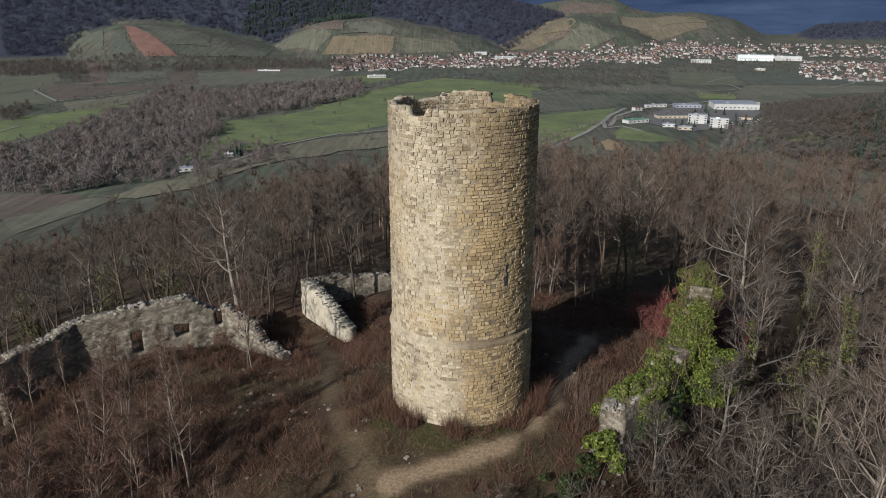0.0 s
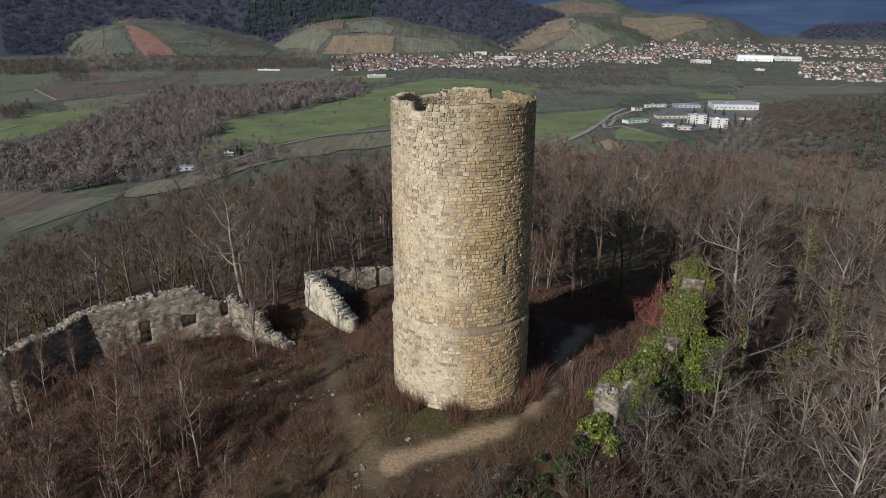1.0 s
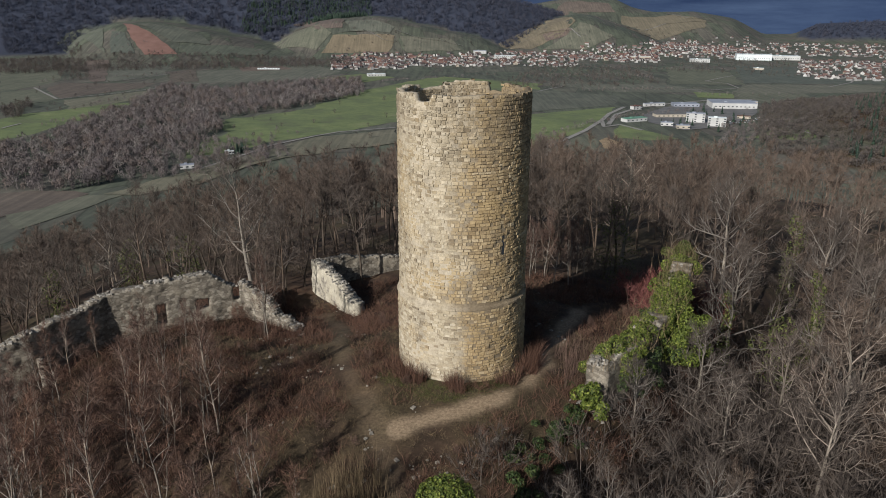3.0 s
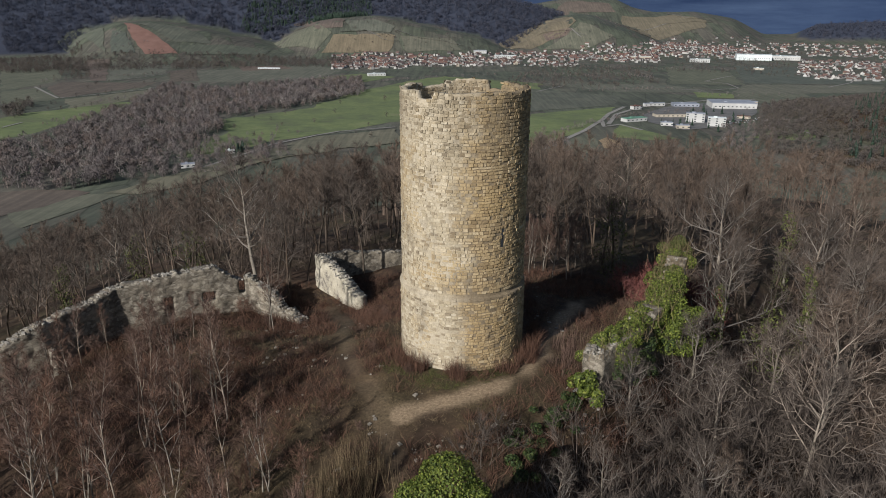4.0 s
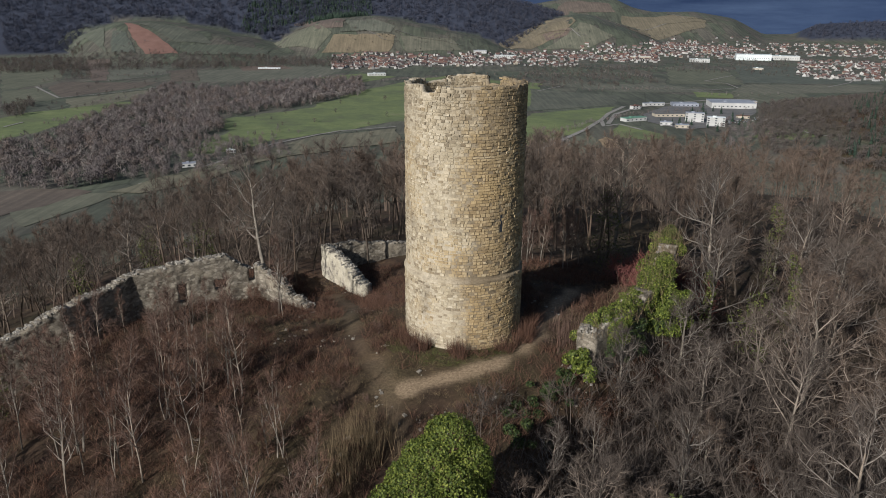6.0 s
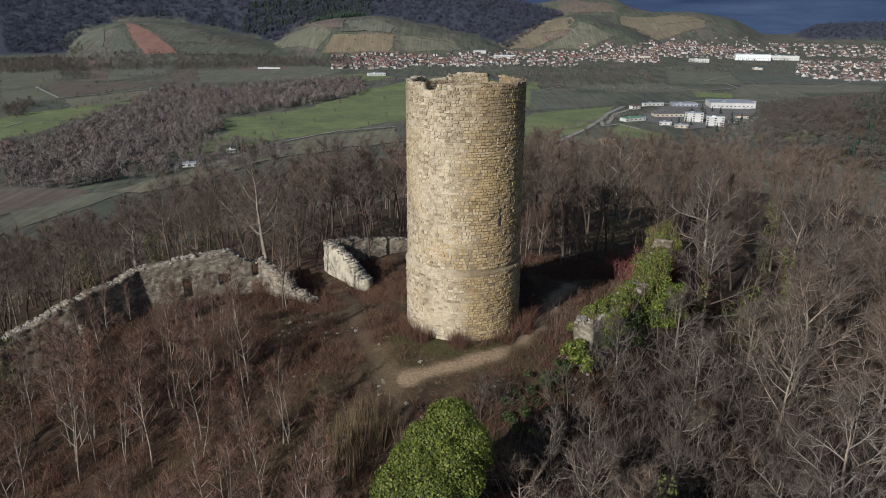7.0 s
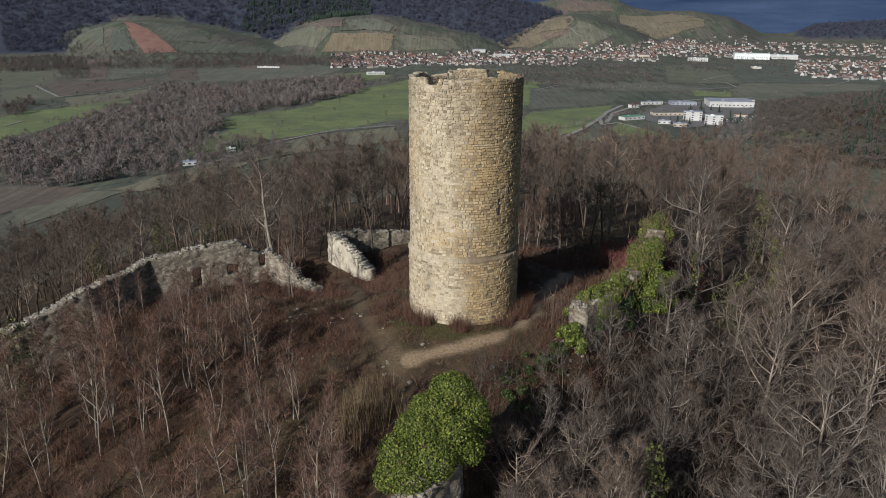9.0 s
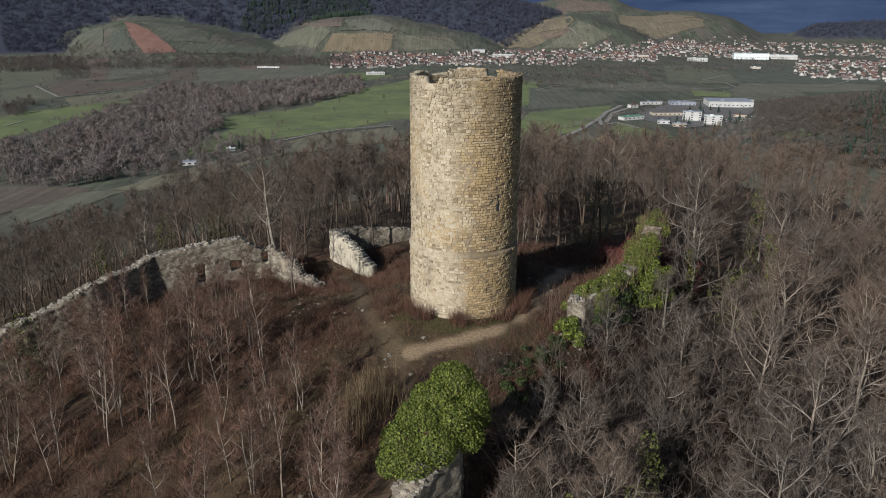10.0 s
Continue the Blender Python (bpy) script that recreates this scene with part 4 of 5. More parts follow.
def far_tree(seed, conifer=False, coarse=False):
    """A small far tree: a short trunk and a fan of rising twigs, or tiers of needles."""
    r = np.random.default_rng(seed)
    s = Soup()
    if conifer:
        s.tube([(0, 0, 0), (0, 0, 14)], [0.25, 0.05], 3)
        for k in range(6):
            z, w = 2 + k * 2.1, 2.9 - k * 0.43
            a = np.arange(7) * 6.283 / 7 + r.uniform(0, 6)
            rim = np.column_stack([np.cos(a) * w * r.uniform(0.8, 1.2, 7), np.sin(a) * w * r.uniform(0.8, 1.2, 7), np.full(7, z) + r.normal(size=7) * 0.3])
            i = np.arange(7)
            s.add(np.vstack([rim, (0, 0, z + 3.4)]), np.stack([i, (i + 1) % 7, np.full(7, 7)], 1))
        return s
    s.tube([(0, 0, 0), (0, 0, 3), (r.normal() * 0.4, r.normal() * 0.4, 8)], [0.32, 0.26, 0.10], 3)
    m = 52 if coarse else 118
    d = unit(r.normal(size=(m, 3)) + np.array([0, 0, 0.3]))
    lobe = 1 + 0.25 * np.sin(3 * np.arctan2(d[:, 1], d[:, 0]) + r.uniform(0, 6)) + r.normal(size=m) * 0.10
    shell = d * np.array([3.9, 3.9, 4.4]) * (lobe * r.uniform(0.6, 1.0, m) ** 0.5)[:, None] + np.array([0, 0, 6.4])
    way = unit(d * 0.6 + r.normal(size=(m, 3)) * 0.7 + np.array([0, 0, 0.5]))
    side = unit(np.cross(way, d + r.normal(size=(m, 3)) * 0.3)) * (0.40 if coarse else 0.27)
    reach = r.uniform(1.4, 2.8, m)[:, None]
    s.add(np.stack([shell - way * reach * 0.6 - side, shell - way * reach * 0.6 + side, shell + way * reach * 0.4], 1).reshape(-1, 3), np.arange(3 * m).reshape(-1, 3))
    return s


FAR = [far_tree(i) for i in range(5)]
ROUGH = [far_tree(i + 40, False, True) for i in range(4)]
FIR = [far_tree(20 + i, True) for i in range(3)]


def fill(poly, n, rng):
    xs, ys = [p[0] for p in poly], [p[1] for p in poly]
    px, py = rng.uniform(min(xs), max(xs), n * 4), rng.uniform(min(ys), max(ys), n * 4)
    ok = inside(px, py, poly)
    return list(zip(px[ok], py[ok]))[:n]


def fill_bearing(u0, u1, d0, d1, n, rng):
    return [polar(rng.uniform(u0, u1), math.sqrt(rng.uniform(d0 * d0, d1 * d1))) for _ in range(n)]


WOOD = [(-547, 819), (-521, 859), (-545, 1030), (-557, 1229), (-581, 1380), (-601, 1523), (-456, 1441), (-403, 1551), (-308, 1640), (-210, 1682), (-169, 1390), (-209, 1317), (-251, 1206), (-299, 1163), (-362, 1057), (-314, 960), (-326, 857), (-329, 802), (-289, 731), (-312, 657), (-362, 595), (-426, 598)]
forest("valley_wood", "bare grey-brown trees filling the valley floor", fill(WOOD, 2500, rng), FAR, M["wood_far"], (0.75, 1.55), rng)
forest("valley_wood", "line of bare trees between the vineyards and the hill", fill_bearing(-60, 590, 2120, 2420, 1000, rng) + fill([(-1245, 2262), (-1059, 2100), (-838, 1664), (-890, 1636)], 170, rng) + fill([(-743, 1149), (-755, 1255), (-705, 1181), (-658, 1051), (-651, 995)], 50, rng) + fill_bearing(-60, 100, 2400, 2700, 200, rng), ROUGH, M["wood_dark"], (0.9, 1.4), rng)
forest("orchard", "dark garden trees before the town", fill([(181, 1522), (104, 1638), (266, 2133), (540, 1986), (479, 1649), (374, 1584)], 520, rng), ROUGH, M["wood_dark"], (0.4, 0.85), rng)
spur = [p for p in fill_bearing(1340, 1760, 830, 1400, 2600, rng) if ground_z(*p) > -137]
forest("spur_wood", "dark bare wood on a low spur", spur, ROUGH, M["wood_dark"], (0.7, 1.1), rng)
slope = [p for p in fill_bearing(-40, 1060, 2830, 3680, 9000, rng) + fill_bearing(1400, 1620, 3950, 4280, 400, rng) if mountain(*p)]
forest("mountain_wood", "bare forest on the far mountain side, blue haze painted into its colour", slope, ROUGH, M["wood_hazy"], (1.3, 2.1), rng)
forest("fir_wood", "dark green fir plantation on the mountain", fill([(-837, 2940), (-842, 3075), (-804, 3274), (-391, 3522), (-336, 3208), (-425, 2822), (-628, 3083), (-711, 2978), (-756, 2927)], 1500, rng), FIR, M["conifer"], (0.9, 1.5), rng)
edge = [p for p in fill_bearing(-60, 320, 330, 640, 420, rng) if ground_z(*p) > -136] + [p for p in fill_bearing(-60, 1040, 330, 1000, 2600, rng) if -138 < ground_z(*p) < -118] + fill_bearing(930, 1000, 800, 1000, 40, rng) + fill_bearing(1270, 1400, 930, 1150, 60, rng)
forest("valley_wood", "bare trees at the foot of the castle hill", edge, FAR, M["wood_far"], (0.6, 1.0), rng)
scattered = fill_bearing(560, 1640, 2050, 2750, 1100, rng) + fill_bearing(1050, 1640, 2700, 3800, 700, rng) + fill_bearing(340, 660, 780, 1500, 24, rng) + fill_bearing(0, 300, 1250, 2050, 60, rng)
hedges = []
HEDGES_NEAR = [((20, 1900), (290, 2010), 60), ((100, 1420), (300, 1600), 50), ((950, 960), (1090, 1180), 40), ((1090, 1190), (1240, 1330), 30), ((1010, 1560), (1180, 1640), 45), ((1260, 1380), (1450, 1350), 30), ((350, 960), (500, 1010), 9), ((280, 790), (360, 760), 14), ((1000, 2150), (1280, 2180), 60), ((640, 1700), (860, 1900), 34), ((1150, 1250), (1350, 1180), 30), ((90, 2330), (180, 2620), 26), ((185, 2320), (190, 2640), 24), ((120, 2460), (230, 2500), 20), ((330, 2380), (460, 2420), 26)]
HEDGES_FAR = [((350, 2560), (450, 2500), 18), ((480, 2560), (600, 2600), 20), ((560, 2740), (640, 2760), 26), ((640, 2640), (740, 2660), 20), ((880, 2860), (1000, 2980), 24), ((960, 2760), (1080, 2840), 22), ((1000, 3600), (1200, 3700), 40), ((1100, 3850), (1260, 3800), 36), ((1230, 1560), (1420, 1620), 16), ((900, 1900), (1040, 1930), 40), ((1050, 2000), (1150, 1880), 40), ((430, 900), (450, 1080), 8), ((120, 1240), (260, 1290), 26), ((0, 1180), (110, 1260), 18)]
for (u0, d0), (u1, d1), n in HEDGES_NEAR + HEDGES_FAR:
    for k in range(n):
        f = k / n
        hedges.append(polar(u0 + (u1 - u0) * f + rng.normal() * 2, d0 + (d1 - d0) * f + rng.normal() * 12))
forest("hedge_trees", "bare trees in hedgerows along the lanes", hedges, ROUGH, M["wood_far"], (0.3, 0.75), rng)
forest("garden_trees", "small bare trees scattered among the houses and fields", scattered, ROUGH, M["wood_dark"], (0.4, 0.9), rng)


# ---- the town and the works in the valley ----
def house_thing(w, d, h, roof_h, wall_mat, roof_mat, label):
    """A far house: rendered walls with windows, and a pitched roof."""
    walls, roof, glass = Soup(), Soup(), Soup()
    walls.box(-w / 2, -d / 2, -1, w / 2, d / 2, h)
    walls.add([(-w / 2, -d / 2, h), (w / 2, -d / 2, h), (0, -d / 2, h + roof_h * 0.93)], [(0, 1, 2)])
    walls.add([(-w / 2, d / 2, h), (w / 2, d / 2, h), (0, d / 2, h + roof_h * 0.93)], [(2, 1, 0)])
    e = 0.6
    for s in (-1, 1):
        roof.add([(s * (w / 2 + e), -d / 2 - e, h - 0.4), (s * (w / 2 + e), d / 2 + e, h - 0.4), (0, d / 2 + e, h + roof_h), (0, -d / 2 - e, h + roof_h),
                  (s * (w / 2 + e), -d / 2 - e, h - 0.7), (s * (w / 2 + e), d / 2 + e, h - 0.7), (0, d / 2 + e, h + roof_h - 0.35), (0, -d / 2 - e, h + roof_h - 0.35)], None,
                 [(0, 1, 2, 3), (7, 6, 5, 4), (0, 4, 5, 1), (0, 3, 7, 4), (1, 5, 6, 2)])
    for s in (-1, 1):
        for z in np.arange(1.0, h - 1.2, 2.7):
            for f in (-0.28, 0.0, 0.28):
                glass.add([(f * w - 0.5, s * (d / 2 + 0.05), z), (f * w + 0.5, s * (d / 2 + 0.05), z), (f * w + 0.5, s * (d / 2 + 0.05), z + 1.3), (f * w - 0.5, s * (d / 2 + 0.05), z + 1.3)], None, [(0, 1, 2, 3)])
                glass.add([(s * (w / 2 + 0.05), f * d - 0.5, z), (s * (w / 2 + 0.05), f * d + 0.5, z), (s * (w / 2 + 0.05), f * d + 0.5, z + 1.3), (s * (w / 2 + 0.05), f * d - 0.5, z + 1.3)], None, [(0, 1, 2, 3)])
    ob = tagged(new("house"), label, "house", "houses of the town")
    wall = part("wall", walls.mesh("wall", M[wall_mat]), ob)
    part("roof", roof.mesh("roof", M[roof_mat]), ob, "pitched tiled roof")
    part("glazing", glass.mesh("glazing", M["glass"]), wall)["kind"] = "stuff"
    return ob


HOUSES = [
    house_thing(9, 12, 4.2, 4.4, "plaster", "roof_tile", "far white-rendered house with a red tiled roof"),
    house_thing(10, 15, 5.0, 5.0, "cream", "roof_tile", "far cream-rendered house with a red tiled roof"),
    house_thing(8, 10, 4.0, 4.0, "plaster", "roof_brown", "far white-rendered house with a brown roof"),
    house_thing(10, 14, 6.0, 4.5, "plaster", "roof_brown", "far tall white house with a brown roof"),
]
BLOCKS = [(555, 690, 2050, 2600, 50), (690, 870, 2130, 2650, 42), (850, 1000, 2150, 2800, 30), (1000, 1150, 2400, 2950, 34), (1060, 1310, 2700, 3400, 62), (1150, 1215, 3300, 3650, 10), (1220, 1600, 2950, 3850, 40), (1400, 1640, 2020, 2750, 40)]
seen = 0
for u0, u1, d0, d1, n in BLOCKS:
    for _ in range(n):
        x, y = polar(rng.uniform(u0, u1), math.sqrt(rng.uniform(d0 * d0, d1 * d1)))
        if ground_z(x, y) > VALLEY + (12 if u1 < 1100 else 34):
            continue
        i = seen if seen < 4 else int(rng.integers(4))
        size = rng.uniform(0.7, 1.1)
        m = Matrix.LocRotScale((x, y, ground_z(x, y)), Euler((0, 0, rng.choice([0.4, 0.4 + math.pi / 2]) + rng.normal() * 0.25)), (size, size, size))
        if seen < 4:
            HOUSES[i].matrix_basis = m
        else:
            copy_thing(HOUSES[i], m).scale = (size, size, size)
        seen += 1
# the rest of the town, too small to tell apart
walls, roofs = Soup(), Soup()
for u0, u1, d0, d1, n in BLOCKS:
    for _ in range(int(n * 5.5)):
        x, y = polar(rng.uniform(u0, u1), math.sqrt(rng.uniform(d0 * d0, d1 * d1)))
        z, a = ground_z(x, y), rng.uniform(0, 3.14)
        if z > VALLEY + (12 if u1 < 1100 else 34):
            continue
        w, d, h = rng.uniform(2.6, 5.0), rng.uniform(3.5, 8.0), rng.uniform(2.5, 6.0)
        c, s = math.cos(a), math.sin(a)
        rot = lambda pts: [(x + p * c - q * s, y + p * s + q * c, z + t) for p, q, t in pts]
        walls.add(rot([(-w, -d, -1), (w, -d, -1), (w, d, -1), (-w, d, -1), (-w, -d, h), (w, -d, h), (w, d, h), (-w, d, h), (0, -d, h + w * 0.85), (0, d, h + w * 0.85)]), [(4, 5, 8), (6, 7, 9)], [(0, 1, 5, 4), (1, 2, 6, 5), (2, 3, 7, 6), (3, 0, 4, 7)])
        roofs.add(rot([(-w - 0.5, -d - 0.5, h - 0.3), (-w - 0.5, d + 0.5, h - 0.3), (0, d + 0.5, h + w * 0.9), (0, -d - 0.5, h + w * 0.9), (w + 0.5, -d - 0.5, h - 0.3), (w + 0.5, d + 0.5, h - 0.3)]), None, [(0, 3, 2, 1), (3, 4, 5, 2)])
far_town = tagged(new("far_houses", walls.mesh("far_houses", M["wall_mixed"])), "crowded small white houses with tiled roofs across the valley", "houses", kind="stuff")
part("roofs", roofs.mesh("roofs", M["roof_mixed"]), far_town, "red tiled roofs")


def works(x, y, turn, w, d, h, wall_mat, roof_mat, storeys, label):
    """A large plain building: walls with bands of windows, a flat roof with a raised edge."""
    ob = tagged(new("works_building"), label, "building")
    ob.matrix_basis = Matrix.LocRotScale((x, y, ground_z(x, y)), Euler((0, 0, radians(turn))), None)
    s = Soup()
    s.box(-w / 2, -d / 2, -2, w / 2, d / 2, h)
    wall = part("wall", s.mesh("wall", M[wall_mat]), ob)
    s = Soup()
    s.box(-w / 2 - 0.3, -d / 2 - 0.3, h, w / 2 + 0.3, d / 2 + 0.3, h + 0.5)
    s.box(-w * 0.2, -d * 0.2, h + 0.5, -w * 0.2 + min(5, w * 0.2), d * 0.1, h + 2.0)
    part("roof", s.mesh("roof", M[roof_mat]), ob)
    for k in range(storeys):
        z = h * (k + 0.35) / storeys
        for f in np.linspace(-0.42, 0.42, max(3, int(w / 7))):
            for side in (-1, 1):
                g = Soup()
                g.box(f * w - 1.4, side * d / 2 - 0.08, z, f * w + 1.4, side * d / 2 + 0.08, z + 1.5)
                part("window", g.mesh("window", M["glass"]), wall)
    return ob


works(280, 1064, 28, 40, 14, 5, "plaster", "roof_green", 1, "long low white hall with a green sheet roof")
works(372, 1061, -16, 27, 12, 14, "plaster", "roof_grey", 4, "white four-storey office block in the works")
works(391, 1022, -16, 25, 12, 13, "plaster", "roof_white", 4, "white four-storey block beside dark firs")
works(492, 1239, -8, 74, 52, 10, "plaster", "roof_grey", 1, "large white works hall with a grey-blue roof")
works(415, 1252, -4, 44, 24, 5, "roof_grey", "roof_grey", 1, "low grey works hall")
works(356, 1119, 4, 62, 18, 5, "cream", "yard", 1, "low works hall with a dark flat roof")
works(318, 1022, -10, 17, 10, 5, "plaster", "roof_grey", 1, "small white shed in the works")
works(334, 997, -6, 18, 10, 5, "cream", "roof_grey", 1, "small cream shed in the works")
works(317, 1205, 30, 18, 9, 6, "plaster", "roof_tile", 2, "house with a red roof on the curved road")
works(360, 1251, 16, 40, 7, 5, "plaster", "roof_grey", 1, "terrace of low houses along the curved road")
works(542, 1286, -6, 26, 12, 5, "cream", "roof_grey", 1, "low shed behind the works")
works(462, 1103, -20, 20, 10, 4, "cream", "roof_brown", 1, "brown-roofed shed by the yard")
works(1010, 2460, -14, 110, 46, 18, "roof_white", "roof_white", 1, "huge pale green-white factory hall")
works(1120, 2470, -16, 90, 40, 13, "plaster", "roof_white", 1, "huge white factory hall")
works(178, 2415, 4, 70, 24, 11, "plaster", "roof_white", 2, "long white hall at the edge of the town")
works(-186, 1800, 18, 44, 16, 6, "plaster", "roof_white", 1, "low white hall before the town")
works(100, 2540, 0, 44, 30, 8, "plaster", "roof_grey", 1, "hall with a slate-blue roof under the vineyards")
works(620, 2430, 0, 80, 18, 9, "cream", "roof_white", 1, "long pale hall in the town")
works(790, 2330, -6, 60, 16, 10, "plaster", "roof_white", 2, "pale apartment row at the edge of the town")
works(-500, 1990, 0, 60, 8, 3, "roof_white", "roof_white", 1, "low pale greenhouse by the field")
works(-257, 780, 30, 9, 6, 3.5, "plaster", "roof_white", 1, "white hut beside a dark clump of trees")
works(-279, 701, 20, 14, 8, 4, "plaster", "roof_grey", 1, "white farm shed by the lane")
works(860, 2040, -10, 26, 14, 5, "cream", "roof_white", 1, "small barn alone in the fields")
forest("fir_clump", "small dark clump of evergreens in the meadow", fill([(-264, 797), (-248, 813), (-238, 785), (-254, 770)], 16, rng), FIR, M["conifer"], (0.5, 0.8), rng)
drape("yard", [(297, 1048), (312, 1137), (376, 1236), (476, 1301), (561, 1295), (492, 1134), (407, 1023), (331, 978)], M["yard"], "grey paved yard of the works", 0.7, 22, 3.0)
def car(x, y, turn, paint):
    """A parked car far off: body, cabin and wheels."""
    ob = tagged(new("car"), "small parked car in the works yard", "car", "cars in the yard")
    ob.matrix_basis = Matrix.LocRotScale((x, y, ground_z(x, y) + 0.8), Euler((0, 0, turn)), None)
    for name, dims, mat in (("body", (-2.1, -0.85, 0.3, 2.1, 0.85, 0.95), paint), ("cabin", (-1.1, -0.75, 0.95, 1.2, 0.75, 1.5), "glass")):
        s = Soup()
        s.box(*dims)
        part(name, s.mesh(name, M[mat]), ob)
    for wx in (-1.3, 1.3):
        for wy in (-0.8, 0.8):
            s = Soup()
            s.tube([(wx, wy - 0.1, 0.32), (wx, wy + 0.1, 0.32)], [0.32, 0.32], 8)
            part("wheel", s.mesh("wheel", M["glass"]), ob)


for k in range(26):
    car(416 + 5.0 * (k % 13) + rng.normal() * 0.5, 1045 + 16 * (k // 13) + 1.8 * (k % 13), 1.2, ("plaster", "roof_grey", "roof_tile")[k % 3])
forest("fir_clump", "dark evergreens among the works", fill([(422, 1208), (461, 1147), (464, 1085), (381, 953), (333, 959), (286, 1003)], 26, rng) + fill_bearing(1515, 1640, 900, 1250, 160, rng), FIR, M["conifer"], (0.6, 1.0), rng)


# ---- ruined walls ----
def ruin(name, label, line, tops, thick, openings=(), foot=1.2, step=0.3, seed=1, loose=20, mat="rubble", jag=0.14):
    """A rubble wall along a line, with a broken top and square openings through it.
    tops: heights of its top at the line's corners; openings: along, from, to, width in metres."""
    line = np.array(line, float)
    seg = np.hypot(*np.diff(line, axis=0).T)
    at = np.concatenate([[0], np.cumsum(seg)])
    ns = int(at[-1] / step) + 1
    s = np.linspace(0, at[-1], ns)
    cx, cy, ct = np.interp(s, at, line[:, 0]), np.interp(s, at, line[:, 1]), np.interp(s, at, tops)
    dx, dy = np.gradient(cx), np.gradient(cy)
    k = np.ones(5) / 5
    if ns > 8:
        dx[2:-2], dy[2:-2] = np.convolve(dx, k, "valid"), np.convolve(dy, k, "valid")
    n = np.hypot(dx, dy)
    nx, ny = dy / n, -dx / n
    ct = ct + jag * hash_noise(s, s * 0, 1.1, seed) + 0.10 * hash_noise(s, s * 0, 0.4, seed + 1)
    zb = height(cx, cy) - foot
    low = zb.min()
    nz = int((ct.max() - low) / step) + 2
    z = low + np.arange(nz) * step
    cell = (z[None, :-1] + step / 2 < (0.5 * (ct[:-1] + ct[1:]))[:, None]) & (z[None, 1:] > np.minimum(zb[:-1], zb[1:])[:, None] - step)
    mid = 0.5 * (s[:-1] + s[1:])
    zm = 0.5 * (z[:-1] + z[1:])
    for along, z0, z1, w in openings:
        cell &= ~((np.abs(mid - along) < w / 2)[:, None] & ((zm > z0) & (zm < z1))[None])
    S, Z = np.meshgrid(s, z, indexing="ij")
    jit = lambda sd: 0.09 * hash_noise(S * 3.1 + sd, Z * 3.1, 1.0, sd) + 0.06 * hash_noise(S, Z, 1.6, sd + 3)
    top_blend = np.minimum(Z, ct[:, None] + 0.1)
    out = Soup()
    layers = []
    for side in (1, -1):
        off = side * thick / 2 + jit(seed + 5 * side + 9)
        v = np.stack([cx[:, None] + nx[:, None] * off, cy[:, None] + ny[:, None] * off, top_blend + 0.08 * hash_noise(S * 2.3, Z * 2.3, 1, seed + 7)], -1)
        layers.append(v.reshape(-1, 3))
    idx = lambda i, j, l: l * ns * nz + i * nz + j
    quads = []
    pad = np.zeros((ns + 1, nz + 1), bool)
    pad[1:-1, 1:-1] = cell
    for i, j in zip(*np.nonzero(cell)):
        quads.append((idx(i, j, 0), idx(i + 1, j, 0), idx(i + 1, j + 1, 0), idx(i, j + 1, 0)))
        quads.append((idx(i, j + 1, 1), idx(i + 1, j + 1, 1), idx(i + 1, j, 1), idx(i, j, 1)))
        for di, dj, a, b in ((0, 1, (0, 1), (1, 1)), (0, -1, (1, 0), (0, 0)), (1, 0, (1, 1), (1, 0)), (-1, 0, (0, 0), (0, 1))):
            if not pad[i + 1 + di, j + 1 + dj]:
                quads.append((idx(i + a[0], j + a[1], 0), idx(i + b[0], j + b[1], 0), idx(i + b[0], j + b[1], 1), idx(i + a[0], j + a[1], 1)))
    wall = tagged(new(name, mesh(name, np.concatenate(layers), None, quads, M[mat], True)), label, "ruined wall", kind="structure")
    # loose stones along the crown
    rr = np.random.default_rng(seed)
    rub = Soup()
    for _ in range(int(at[-1] * thick * loose)):
        a = rr.uniform(0, at[-1])
        o = rr.uniform(-0.5, 0.5) * thick
        i = min(int(a / at[-1] * (ns - 1)), ns - 2)
        rub_stone(rub, rr, cx[i] + nx[i] * o, cy[i] + ny[i] * o, ct[i] + 0.0, 0.05 + 0.13 * rr.uniform() ** 2)
    part("crown_stones", rub.mesh("crown_stones", M["pale_stone"]), wall, "loose pale stones on the broken top")["kind"] = "stuff"
    return wall


def rub_stone(soup, rr, x, y, z, r):
    """One rough stone."""
    c = np.array([(-1, -1, -1), (1, -1, -1), (1, 1, -1), (-1, 1, -1), (-1, -1, 1), (1, -1, 1), (1, 1, 1), (-1, 1, 1)], float)
    c *= rr.uniform(0.55, 1.05, (8, 3)) * np.array([1.0, 0.9, 0.65]) * r
    a = rr.uniform(0, 6.28)
    v = np.column_stack([c[:, 0] * math.cos(a) - c[:, 1] * math.sin(a) + x, c[:, 0] * math.sin(a) + c[:, 1] * math.cos(a) + y, c[:, 2] + z])
    soup.add(v, None, [(3, 2, 1, 0), (4, 5, 6, 7), (0, 1, 5, 4), (1, 2, 6, 5), (2, 3, 7, 6), (3, 0, 4, 7)])


def pale_stone_material():
    n = Nodes("pale_stones")
    base = n.ramp(n.island(), [(0.0, (0.17, 0.15, 0.125)), (0.5, (0.29, 0.265, 0.225)), (1.0, (0.44, 0.41, 0.36))])
    return n.done(n.mix(0.5, base, n.ramp(n.noise(8, 5), [(0.3, (0.5, 0.5, 0.5)), (0.7, (1, 1, 1))]), "MULTIPLY"), 0.95)


